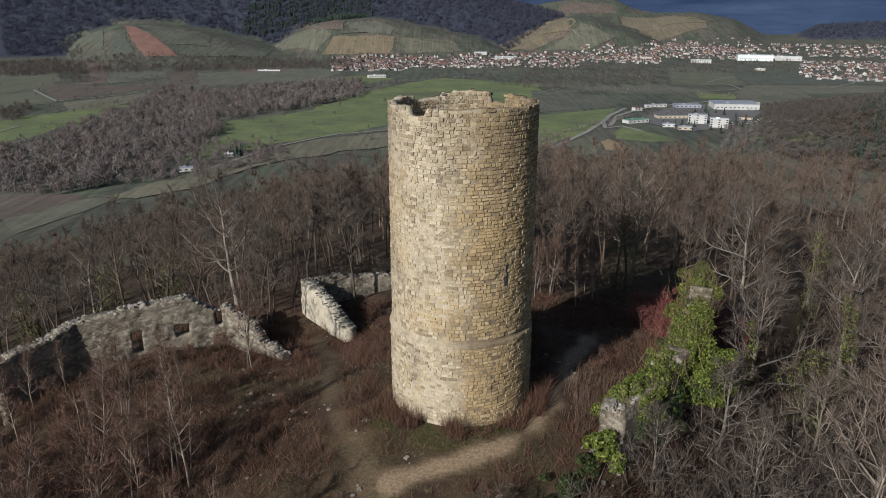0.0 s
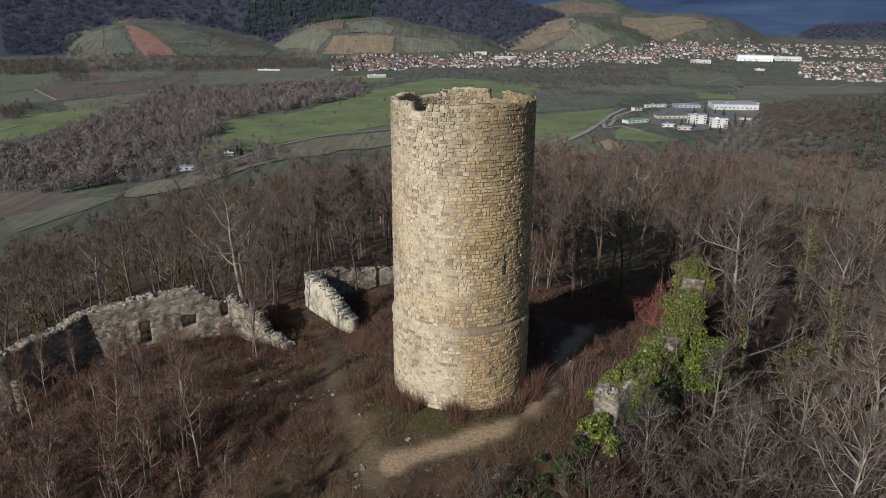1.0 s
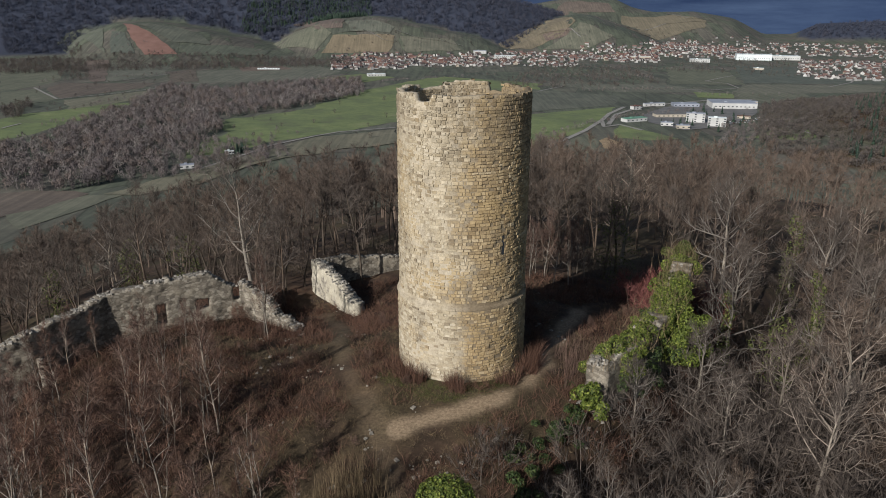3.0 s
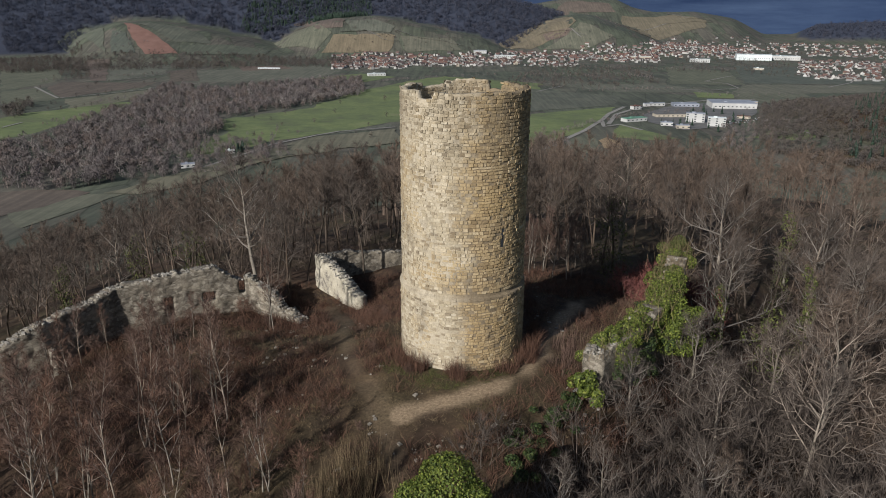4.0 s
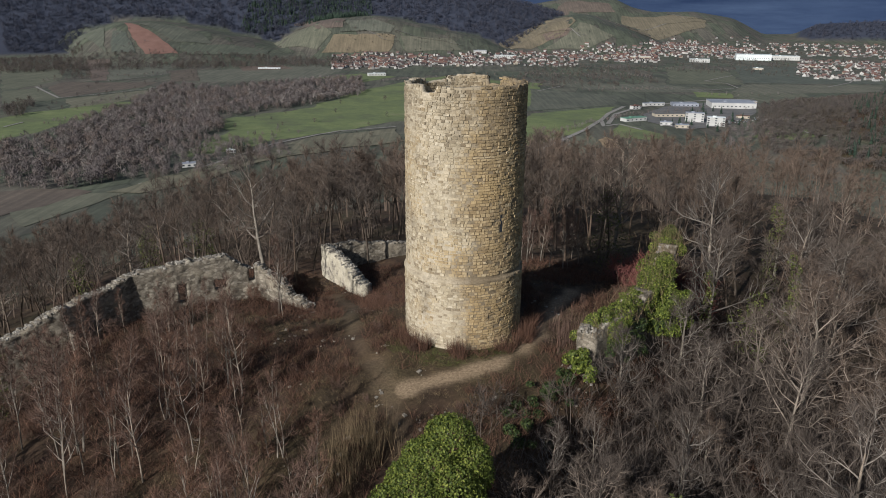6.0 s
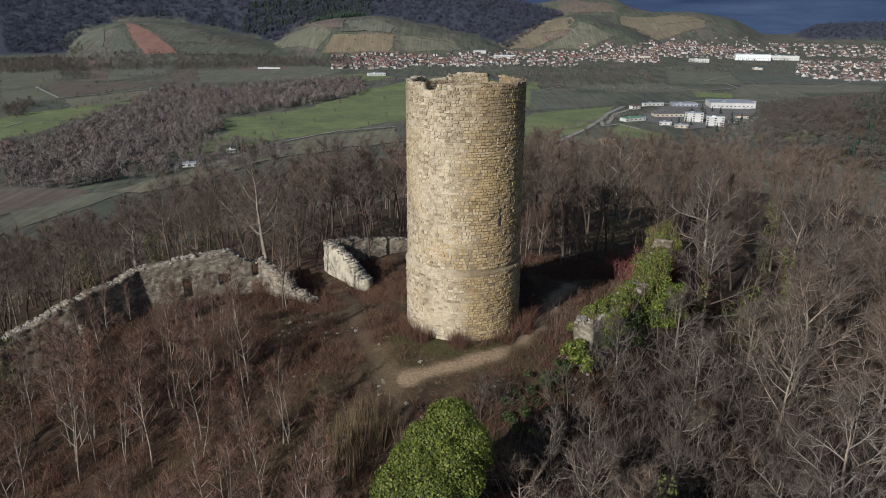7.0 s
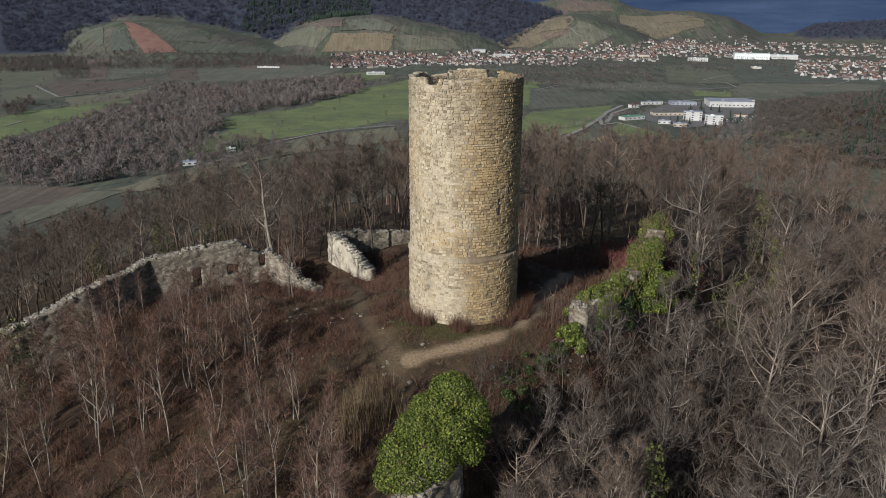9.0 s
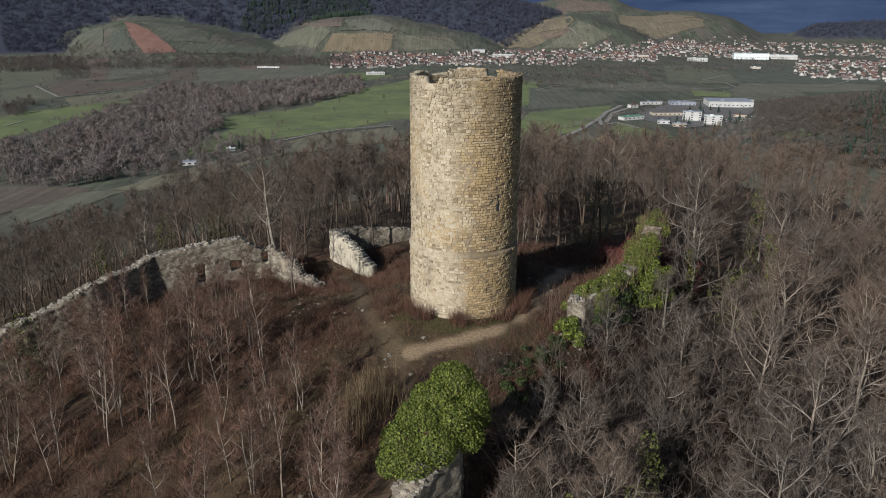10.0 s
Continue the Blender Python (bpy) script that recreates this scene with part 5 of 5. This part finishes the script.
M["pale_stone"] = pale_stone_material()
M["rubble_stone"] = plain_material("rubble_stone", (0.15, 0.13, 0.105), (0.33, 0.30, 0.25), 3.0)
ruin("curtain_wall", "long ruined curtain wall of grey rubble with a doorway and window holes", RING, [-5.6, -3.4, -2.1, -0.9, -0.3, 0.1, 0.5, 0.9, -0.7, -0.9, -1.9, -4.2], 1.1,
     [(32.2, -3.7, -1.6, 1.0), (36.1, -2.9, -1.7, 1.15), (39.5, -2.4, 2.0, 0.8)], seed=3, step=0.22, jag=0.22)
ruin("house_ruin_wall", "thick sunlit ruined wall of a roofless building", [(-16.2, 25.6), (-13.6, 21.8), (-10.4, 17.4)], [-1.1, -1.5, -3.4], 1.3, seed=11, step=0.22, mat="render", jag=0.2)
ruin("house_ruin_wall", "low back wall of a roofless ruined building", [(-15.4, 26.6), (-11.5, 29.0), (-6.5, 31.5)], [-1.4, -1.9, -2.8], 1.0, seed=15, step=0.22, loose=8, jag=0.25)
ruin("wall_stub", "standing stub of pale broken wall among saplings", [(-37.0, 4.6), (-36.2, 3.6)], [-3.0, -4.2], 0.6, seed=19)
ruin("overgrown_wall", "thick broken castle wall overgrown with ivy", IVY_WALL, [2.7, 2.8, 3.0, 3.4, 4.2, 2.6], 1.7, seed=23, loose=5, jag=0.45)
ruin("wall_stub", "low broken wall of pale rubble under ivy", [(-4.0, -29.6), (-1.0, -26.2)], [0.4, 1.6], 1.6, seed=27, foot=2.5)
ruin("wall_stub", "tumbled end of the curtain wall by the path", [(-17.4, 14.2), (-15.6, 12.6)], [-2.9, -4.2], 1.2, seed=31, step=0.22, jag=0.5)


# ---- ivy ----
def leaves(name, label, centres, normals, size, rng, mat="ivy", kind="stuff"):
    """Many small folded leaves facing roughly along the normals."""
    n = len(centres)
    d = unit(normals + rng.normal(size=(n, 3)) * 0.55)
    a = unit(np.cross(d, rng.normal(size=(n, 3))))
    b = np.cross(d, a)
    s = size * rng.uniform(0.6, 1.3, n)[:, None]
    v = np.stack([centres - a * s, centres - b * s * 0.62 + d * s * 0.15, centres + a * s, centres + b * s * 0.62 + d * s * 0.15], 1).reshape(-1, 3)
    q = np.arange(4 * n).reshape(-1, 4)
    return tagged(new(name, mesh(name, v, np.concatenate([q[:, [0, 1, 2]], q[:, [0, 2, 3]]]), None, M[mat])), label, "ivy", kind=kind)


def mound(blobs, n, rng):
    """Points and normals over a lumpy mass of overlapping balls (x, y, z, radius x, y, z)."""
    blobs = np.array(blobs, float)
    area = (blobs[:, 3] * blobs[:, 4] + blobs[:, 3] * blobs[:, 5] + blobs[:, 4] * blobs[:, 5])
    pick = rng.choice(len(blobs), n * 2, p=area / area.sum())
    d = unit(rng.normal(size=(n * 2, 3)))
    p = blobs[pick, :3] + d * blobs[pick, 3:] * rng.uniform(0.82, 1.08, (n * 2, 1))
    ok = d[:, 2] > -0.75
    for i, b in enumerate(blobs):
        ok &= (((p - b[:3]) / b[3:]) ** 2).sum(1) > 0.62
    return p[ok][:n], d[ok][:n]


def lumps(line, count, z0, z1, half, size, rng):
    line = np.array(line, float)
    out = []
    for _ in range(count):
        f = rng.uniform(0, len(line) - 1.001)
        i = int(f)
        c = line[i] + (line[i + 1] - line[i]) * (f - i)
        r = rng.uniform(*size)
        out.append((c[0] + rng.normal() * half, c[1] + rng.normal() * half, rng.uniform(z0, z1), r, r, r * rng.uniform(0.6, 0.9)))
    return out


def along(line, tops, count, half, size, drop, rng):
    """Lumps of ivy along the top of a wall, some of them hanging down its sides."""
    line = np.array(line, float)
    out = []
    for _ in range(count):
        f = rng.uniform(0, len(line) - 1.001)
        i = int(f)
        c = line[i] + (line[i + 1] - line[i]) * (f - i)
        r = rng.uniform(*size)
        side = rng.normal() * half
        out.append((c[0] + side * 0.8, c[1] - side * 0.6, tops[i] + (tops[i + 1] - tops[i]) * (f - i) - abs(side) * drop + rng.uniform(-0.2, 0.3), r, r, r * rng.uniform(0.65, 0.95)))
    return out


p, d = mound(along([(10.6, -5.5)] + IVY_WALL[1:4], [3.0, 3.1, 3.3, 3.8], 70, 0.7, (0.3, 0.7), 0.8, rng) + along([(10.0, -5.9), (12.6, -3.0)], [3.0, 3.1], 46, 0.95, (0.3, 0.55), 1.3, rng), 19000, rng)
leaves("ivy", "green ivy smothering the broken castle wall", p, d, 0.085, rng)
p, d = mound([(17.2 + rng.normal() * 0.9, 0.2 + rng.normal() * 1.2, rng.uniform(0.4, 3.2), r, r, r * 0.85) for r in rng.uniform(0.5, 1.1, 26)], 11000, rng)
leaves("ivy", "great bulging clump of ivy on the wall", p, d, 0.09, rng)
p, d = mound(along(IVY_WALL[0:4], [2.0, 2.4, 2.7, 3.1], 60, 1.4, (0.3, 0.7), 0.95, rng), 9000, rng)
leaves("ivy", "darker ivy hanging from the broken castle wall", p, d, 0.085, rng, "dark_ivy")
p, d = mound(along(IVY_WALL[2:5], [3.3, 3.9, 4.6], 34, 0.9, (0.35, 0.8), 0.9, rng), 8000, rng)
leaves("ivy", "green ivy over the wall's middle", p, d, 0.09, rng)
p, d = mound(along(IVY_WALL[3:6], [3.6, 4.6, 4.2], 34, 0.7, (0.3, 0.7), 0.9, rng), 7000, rng)
leaves("ivy", "olive ivy and dry growth along the wall's far end", p, d, 0.085, rng, "olive_ivy")
p, d = mound([(-1.0, -24.8, 4.6, 1.3, 1.3, 1.3), (0.0, -25.2, 3.5, 1.1, 1.1, 1.4), (-2.0, -25.6, 3.8, 1.4, 1.3, 1.4), (-3.0, -26.4, 3.0, 1.4, 1.3, 1.4), (-4.0, -27.2, 2.1, 1.3, 1.2, 1.3), (-3.4, -28.1, 1.2, 1.2, 1.1, 1.1),
              (-2.2, -27.4, 2.0, 1.4, 1.2, 1.4), (-1.0, -26.4, 2.8, 1.3, 1.2, 1.4), (-4.6, -28.0, 1.2, 0.9, 0.9, 1.0), (-0.2, -26.2, 2.0, 1.0, 1.0, 1.2), (-1.6, -24.9, 5.1, 0.8, 0.8, 0.8), (-2.8, -25.7, 4.2, 0.8, 0.8, 0.8), (0.5, -25.0, 2.6, 0.8, 0.8, 1.0)], 26000, rng)
ivy_bush = tagged(new("ivy_bush"), "dense bright green ivy bush over a wall stub", "bush")
foliage = leaves("foliage", "", p, d, 0.075, rng)
foliage.parent = ivy_bush
del foliage["category"]
s = Soup()
for k in range(9):
    g0 = (-2.6 + 0.3 * k, -27.6 + 0.3 * k)
    s.tube([(g0[0], g0[1], ground_z(*g0) - 0.2), (g0[0] + 0.2, g0[1] + 0.1, 1.6), (g0[0] + rng.normal() * 0.3, g0[1], 3.0)], [0.07, 0.05, 0.02], 4)
part("stem", s.mesh("stem", M["dark_bark"]), ivy_bush)
low_ivy = []
for cx, cy, n in ((7.6, -8.6, 10), (6.2, -10.6, 14), (4.4, -13.0, 12), (3.4, -15.6, 9)):
    for r in rng.uniform(0.2, 0.5, n):
        x, y = cx + rng.normal() * 0.7, cy + rng.normal() * 0.6
        low_ivy.append((x, y, ground_z(x, y) + rng.uniform(0.0, 0.6), r, r, r * 0.7))
p, d = mound(low_ivy, 6500, rng)
leaves("ivy", "patches of low ivy scrambling beside the footpath", p, d, 0.085, rng, "dark_ivy")
for x, y, top, r in ((23.4, 6.0, 2.6, 0.55), (10.8, -25.6, 1.6, 0.8), (5.0, -31.5, 1.5, 0.7), (26.5, 2.0, 2.0, 1.5), (18.5, 28.0, 5.0, 2.0), (-40, 30, -1.0, 1.6), (-33, 30, 0.0, 1.4), (-45, 22, -2.0, 1.2), (33, 10, 3, 0.7), (38, 26, 4, 1.0), (9.2, -30.0, 1.0, 0.9), (-41, -3, -1.5, 1.6)):
    g = ground_z(x, y)
    k = max(3, int((top - g) / 1.0))
    p, d = mound([(x + rng.normal() * r * 0.35, y + rng.normal() * r * 0.35, g + 0.6 + (top - g) * i / k, r * (1.15 - 0.5 * i / k), r * (1.15 - 0.5 * i / k), 0.9) for i in range(k)], 900, rng)
    leaves("ivy", "ivy climbing a bare tree trunk", p, d, 0.12, rng, "olive_ivy")


heap = Soup()
for _ in range(110):
    a, q = rng.uniform(0, 6.28), abs(rng.normal()) * 0.75
    x, y = 9.5 + q * math.cos(a), -6.8 + q * math.sin(a)
    rub_stone(heap, rng, x, y, 2.75 + rng.uniform(-0.15, 0.2) if q < 0.6 else ground_z(x, y) + 0.05, rng.uniform(0.05, 0.17))
tagged(new("rubble_heap", heap.mesh("rubble_heap", M["pale_stone"])), "pale broken stones at the wall's end", "stones", kind="stuff")
p, d = mound([(8.8 + rng.normal() * 0.5, -8.0 + rng.normal() * 0.4, rng.uniform(-0.3, 1.3), 0.45, 0.45, 0.4) for _ in range(12)], 1400, rng)
leaves("ivy", "ivy creeping up the broken wall end", p, d, 0.12, rng)
stalk = Soup()
w = np.array(IVY_WALL)
f = rng.uniform(0, 4.99, 1500)
k = f.astype(int)
b = np.column_stack([w[k] + (w[k + 1] - w[k]) * (f - k)[:, None] + rng.normal(size=(1500, 2)) * 0.8, np.interp(f, range(6), [2.4, 2.4, 2.8, 3.4, 4.2, 2.6])])
stalk.blades(b, b + np.column_stack([rng.normal(size=(1500, 2)) * 0.5, rng.uniform(0.3, 1.9, 1500)]), np.full(1500, 0.03), rng)
tagged(new("dead_stalks", stalk.mesh("dead_stalks", M["grass"])), "dry tan stalks growing on the wall's broken top", "undergrowth", kind="stuff")


# ---- undergrowth ----
def tufts(name, label, spots, blades, tall, spread, width, mat, rng):
    base, tip, wid = [], [], []
    for x, y in spots:
        z = ground_z(x, y)
        k = rng.uniform(0.6, 1.2)
        b = np.column_stack([rng.normal(size=(blades, 2)) * spread * 0.4 + (x, y), np.full(blades, z - 0.08)])
        t = b + np.column_stack([rng.normal(size=(blades, 2)) * spread, rng.uniform(0.4, 1.0, blades) * tall]) * k
        base.append(b), tip.append(t), wid.append(rng.uniform(0.6, 1.3, blades) * width)
    s = Soup()
    s.blades(np.concatenate(base), np.concatenate(tip), np.concatenate(wid), rng)
    return tagged(new(name, s.mesh(name, M[mat])), label, "undergrowth", kind="stuff")


def spread_over(n, x0, x1, y0, y1, keep, rng):
    px, py = rng.uniform(x0, x1, n), rng.uniform(y0, y1, n)
    ok = keep(px, py)
    return list(zip(px[ok], py[ok]))


off_path = lambda x, y: (line_distance(x, y, FOOTPATH) > 1.2) & (line_distance(x, y, SIDEPATH) > 0.9) & (np.hypot(x, y) > 5.0)
patchy = lambda x, y: hash_noise(x, y, 5.0, 12) + 0.5 * hash_noise(x, y, 2.0, 13)
bramble = lambda x, y: off_path(x, y) & (patchy(x, y) > -0.3)
grassy = lambda x, y: off_path(x, y) & (patchy(x, y) < 0.25)
tufts("brambles", "red-brown bramble thicket over the castle hill", spread_over(13500, -46, 30, -44, 26, bramble, rng), 15, 1.15, 0.5, 0.034, "cane", rng)
tufts("dry_grass", "tufts of dry tan grass on the castle hill", spread_over(9500, -24, 20, -32, 24, grassy, rng), 11, 0.45, 0.22, 0.028, "grass", rng)
around = [(a, 5.4 + rng.uniform(0, 0.9)) for a in rng.uniform(0, 6.28, 190)]
tufts("brambles", "brown scrub against the foot of the tower", [(r * math.cos(a), r * math.sin(a)) for a, r in around if hash_noise(a * 3, 0, 1.0, 40) > 0.1], 46, 1.9, 0.45, 0.034, "cane", rng)
near = lambda spots, n, spread: [(x + rng.normal() * spread, y + rng.normal() * spread) for x, y in spots for _ in range(n)]
tufts("dry_canes", "stand of tall tan dry canes below the path", near([(-7.5, -17.1), (-6.4, -16.3), (-8.5, -18.8)], 22, 1.0), 16, 3.2, 0.35, 0.03, "grass", rng)
tufts("dry_canes", "russet canes beside the footpath by the ivy wall", near([(9.2, -1.2), (9.8, 0.8), (8.6, -3.2)], 16, 0.8), 16, 2.4, 0.35, 0.03, "red_twig", rng)
foot = [(q * math.cos(a), q * math.sin(a)) for a, q in zip(rng.uniform(3.6, 5.6, 420), rng.uniform(5.2, 7.6, 420)) if line_distance(q * math.cos(a), q * math.sin(a), FOOTPATH) > 0.8]
tufts("grass", "short olive winter grass at the foot of the tower", foot, 16, 0.30, 0.22, 0.03, "olive_ivy", rng)
loose = Soup()
for x, y in spread_over(2200, -20, 10, -30, 20, lambda x, y: hash_noise(x, y, 3.0, 21) > 0.3, rng):
    rub_stone(loose, rng, x, y, ground_z(x, y) + 0.01, 0.04 + 0.15 * rng.uniform() ** 3)
tagged(new("loose_stones", loose.mesh("loose_stones", M["rubble_stone"])), "loose pale stones strewn over the ground", "stones", kind="stuff")


# ---- the round tower ----
R_TOWER, TOP, LEDGE = 4.80, 20.75, 5.75


def rim(a):
    """Height of the tower's broken top; a is 0 at +x."""
    a = np.asarray(a, float)
    z = TOP + 0.10 * hash_noise(a * 9, a * 0, 1.0, 51) + 0.06 * hash_noise(a * 30, a * 0, 1.0, 52)
    deg = np.degrees(a) % 360
    z = z - 0.50 * ((deg > 47) & (deg < 64)) - 0.40 * ((deg > 224) & (deg < 241)) - 0.3 * ((deg > 108) & (deg < 140)) + 0.18 * ((deg > 64) & (deg < 100)) + 0.1 * ((deg > 25) & (deg < 47))
    return z


def radius(z):
    return R_TOWER + np.where(np.asarray(z, float) < LEDGE, 0.12, 0.0)


def make_tower():
    tower = tagged(new("tower"), "round roofless castle keep of tan sandstone blocks, weathered", "tower")
    na = 144
    a = np.arange(na) * 2 * math.pi / na
    zo = np.concatenate([np.linspace(-3.0, LEDGE - 0.02, 22), [LEDGE, LEDGE + 0.10], np.linspace(LEDGE + 0.4, TOP - 0.6, 52)])
    rings = []
    for z in zo:
        r = radius(z) - 0.022 + (0.06 if LEDGE - 0.03 < z < LEDGE + 0.05 else 0) + 0.008 * hash_noise(a * 14, np.full(na, z), 1.0, 60)
        rings.append(np.column_stack([r * np.cos(a), r * np.sin(a), np.full(na, z)]))
    top = rim(a)
    for r, z in ((R_TOWER - 0.03, top - 0.1), (R_TOWER - 0.06, top - 0.02), (R_TOWER - 0.48, top), (R_TOWER - 0.54, top - 0.1), (R_TOWER - 0.56, np.full(na, TOP - 2.0)), (R_TOWER - 1.6, np.full(na, TOP - 2.1)), (R_TOWER - 1.6, np.full(na, 1.0)), (0.05, np.full(na, 1.0))):
        rr = r + 0.05 * hash_noise(a * 20, z, 1.0, 61)
        rings.append(np.column_stack([rr * np.cos(a), rr * np.sin(a), z]))
    m = len(rings)
    i, j = np.meshgrid(np.arange(m - 1), np.arange(na), indexing="ij")
    quads = np.stack([i * na + j, i * na + (j + 1) % na, (i + 1) * na + (j + 1) % na, (i + 1) * na + j], -1).reshape(-1, 4)
    part("core", mesh("core", np.concatenate(rings), None, quads, M["mortar"], True), tower, "lime mortar and patches of old render")
    # facing stones, course by course
    rr = np.random.default_rng(77)
    rest, singles = Soup(), []

    def block(a0, a1, z0, z1, inner=False):
        r = float(radius((z0 + z1) / 2))
        am, zm = (a0 + a1) / 2, (z0 + z1) / 2
        plaster = float(hash_noise(am * 5.5, zm * 0.75, 2.6, 62)) + 0.6 * float(hash_noise(am * 5.5, zm, 1.1, 63))
        west = math.cos(am - math.radians(238))
        proud = 0.040 - 0.040 * min(max(plaster * 0.7 + 0.7 * west - 0.1, 0), 1) + rr.normal() * 0.014
        if inner:
            r, proud = R_TOWER - 0.56, 0.03 + rr.normal() * 0.015
        if proud < -0.012 or rr.uniform() < 0.03 + 0.12 * max(west, 0):
            return None
        g, gz = 0.020 / r * rr.uniform(0.6, 1.9), 0.019 * rr.uniform(0.6, 1.7)
        c = 0.03
        s = -1 if inner else 1
        r0, r1 = r - s * 0.05, r + s * proud
        j = rr.normal(size=(4, 2)) * 0.020
        v = []
        for (aa, zz), (ja, jz) in zip(((a0 + g, z0 + gz), (a1 - g, z0 + gz), (a1 - g, z1 - gz), (a0 + g, z1 - gz)), j):
            v.append((r0 * math.cos(aa + ja / r), r0 * math.sin(aa + ja / r), zz + jz))
        for (aa, zz), (ja, jz), k in zip(((a0 + g, z0 + gz), (a1 - g, z0 + gz), (a1 - g, z1 - gz), (a0 + g, z1 - gz)), j, rr.normal(size=4) * 0.010):
            aa, zz = aa + (am - aa) * 0.05, zz + (zm - zz) * 0.08
            v.append(((r1 + k) * math.cos(aa + ja / r), (r1 + k) * math.sin(aa + ja / r), zz + jz))
        q = [(4, 5, 6, 7), (0, 1, 5, 4), (1, 2, 6, 5), (2, 3, 7, 6), (3, 0, 4, 7)]
        return v, ([f[::-1] for f in q] if inner else q)

    z = -0.6
    while z < TOP + 0.1:
        h = rr.uniform(0.18, 0.29)
        ang = rr.uniform(0, 0.1)
        stop = ang + 2 * math.pi
        while ang < stop - 0.02:
            w = rr.uniform(0.20, 0.52) / R_TOWER
            end = min(ang + w, stop)
            mid = (ang + end) / 2
            if z + h < float(rim(mid)) + 0.08 and not (LEDGE - 0.02 < z + h and z < LEDGE + 0.12) and not (abs((mid % 6.283) - 5.34) < 0.032 and 9.6 < z + h / 2 < 11.0):
                b = block(ang, end, z, z + h)
                if b:
                    facing = 250 < math.degrees(mid) % 360 < 330 and 9.0 < z < 16.5
                    if facing and len(singles) < 300 and rr.uniform() < 0.5:
                        singles.append(b)
                    else:
                        rest.add(b[0], None, b[1])
            if TOP - 2.0 < z and z + h < float(rim(mid)) + 0.05:
                b = block(ang, end, z, z + h, True)
                if b:
                    rest.add(b[0], None, b[1])
            ang = end
        z += h
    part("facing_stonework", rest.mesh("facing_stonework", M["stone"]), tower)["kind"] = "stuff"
    # the string course, and a dark plate painting the shade in the arrow slit
    for k in range(60):
        a0, a1 = k * 2 * math.pi / 60 + 0.001, (k + 1) * 2 * math.pi / 60 - 0.001
        if rr.uniform() < 0.08:
            continue
        s = Soup()
        q = 0.20 + rr.normal() * 0.02
        v = [(r * math.cos(t), r * math.sin(t), zz) for r, zz in ((R_TOWER - 0.1, LEDGE - 0.1), (R_TOWER + q, LEDGE - 0.08), (R_TOWER + q - 0.02, LEDGE + 0.04), (R_TOWER - 0.02, LEDGE + 0.17)) for t in (a0, a1)]
        s.add(v, None, [(0, 2, 3, 1), (2, 4, 5, 3), (4, 6, 7, 5), (0, 6, 4, 2), (1, 3, 5, 7)])
        part("ledge_stone", s.mesh("ledge_stone", M["mortar"]), tower)
    s = Soup()
    t, r = 5.34, R_TOWER - 0.03
    cx, cy = math.cos(t), math.sin(t)
    v = [(r * cx - sgn * 0.11 * cy + dr * cx, r * cy + sgn * 0.11 * cx + dr * cy, zz) for dr in (0.0, 0.012) for sgn, zz in ((-1, 9.6), (1, 9.6), (1, 11.0), (-1, 11.0))]
    s.add(v, None, [(4, 5, 6, 7), (0, 1, 5, 4), (1, 2, 6, 5), (2, 3, 7, 6), (3, 0, 4, 7)])
    part("arrow_slit", s.mesh("arrow_slit", M["glass"]), tower, "dark plate for the shade inside a narrow arrow slit")
    for v, q in singles:
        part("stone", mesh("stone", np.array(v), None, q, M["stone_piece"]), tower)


make_tower()
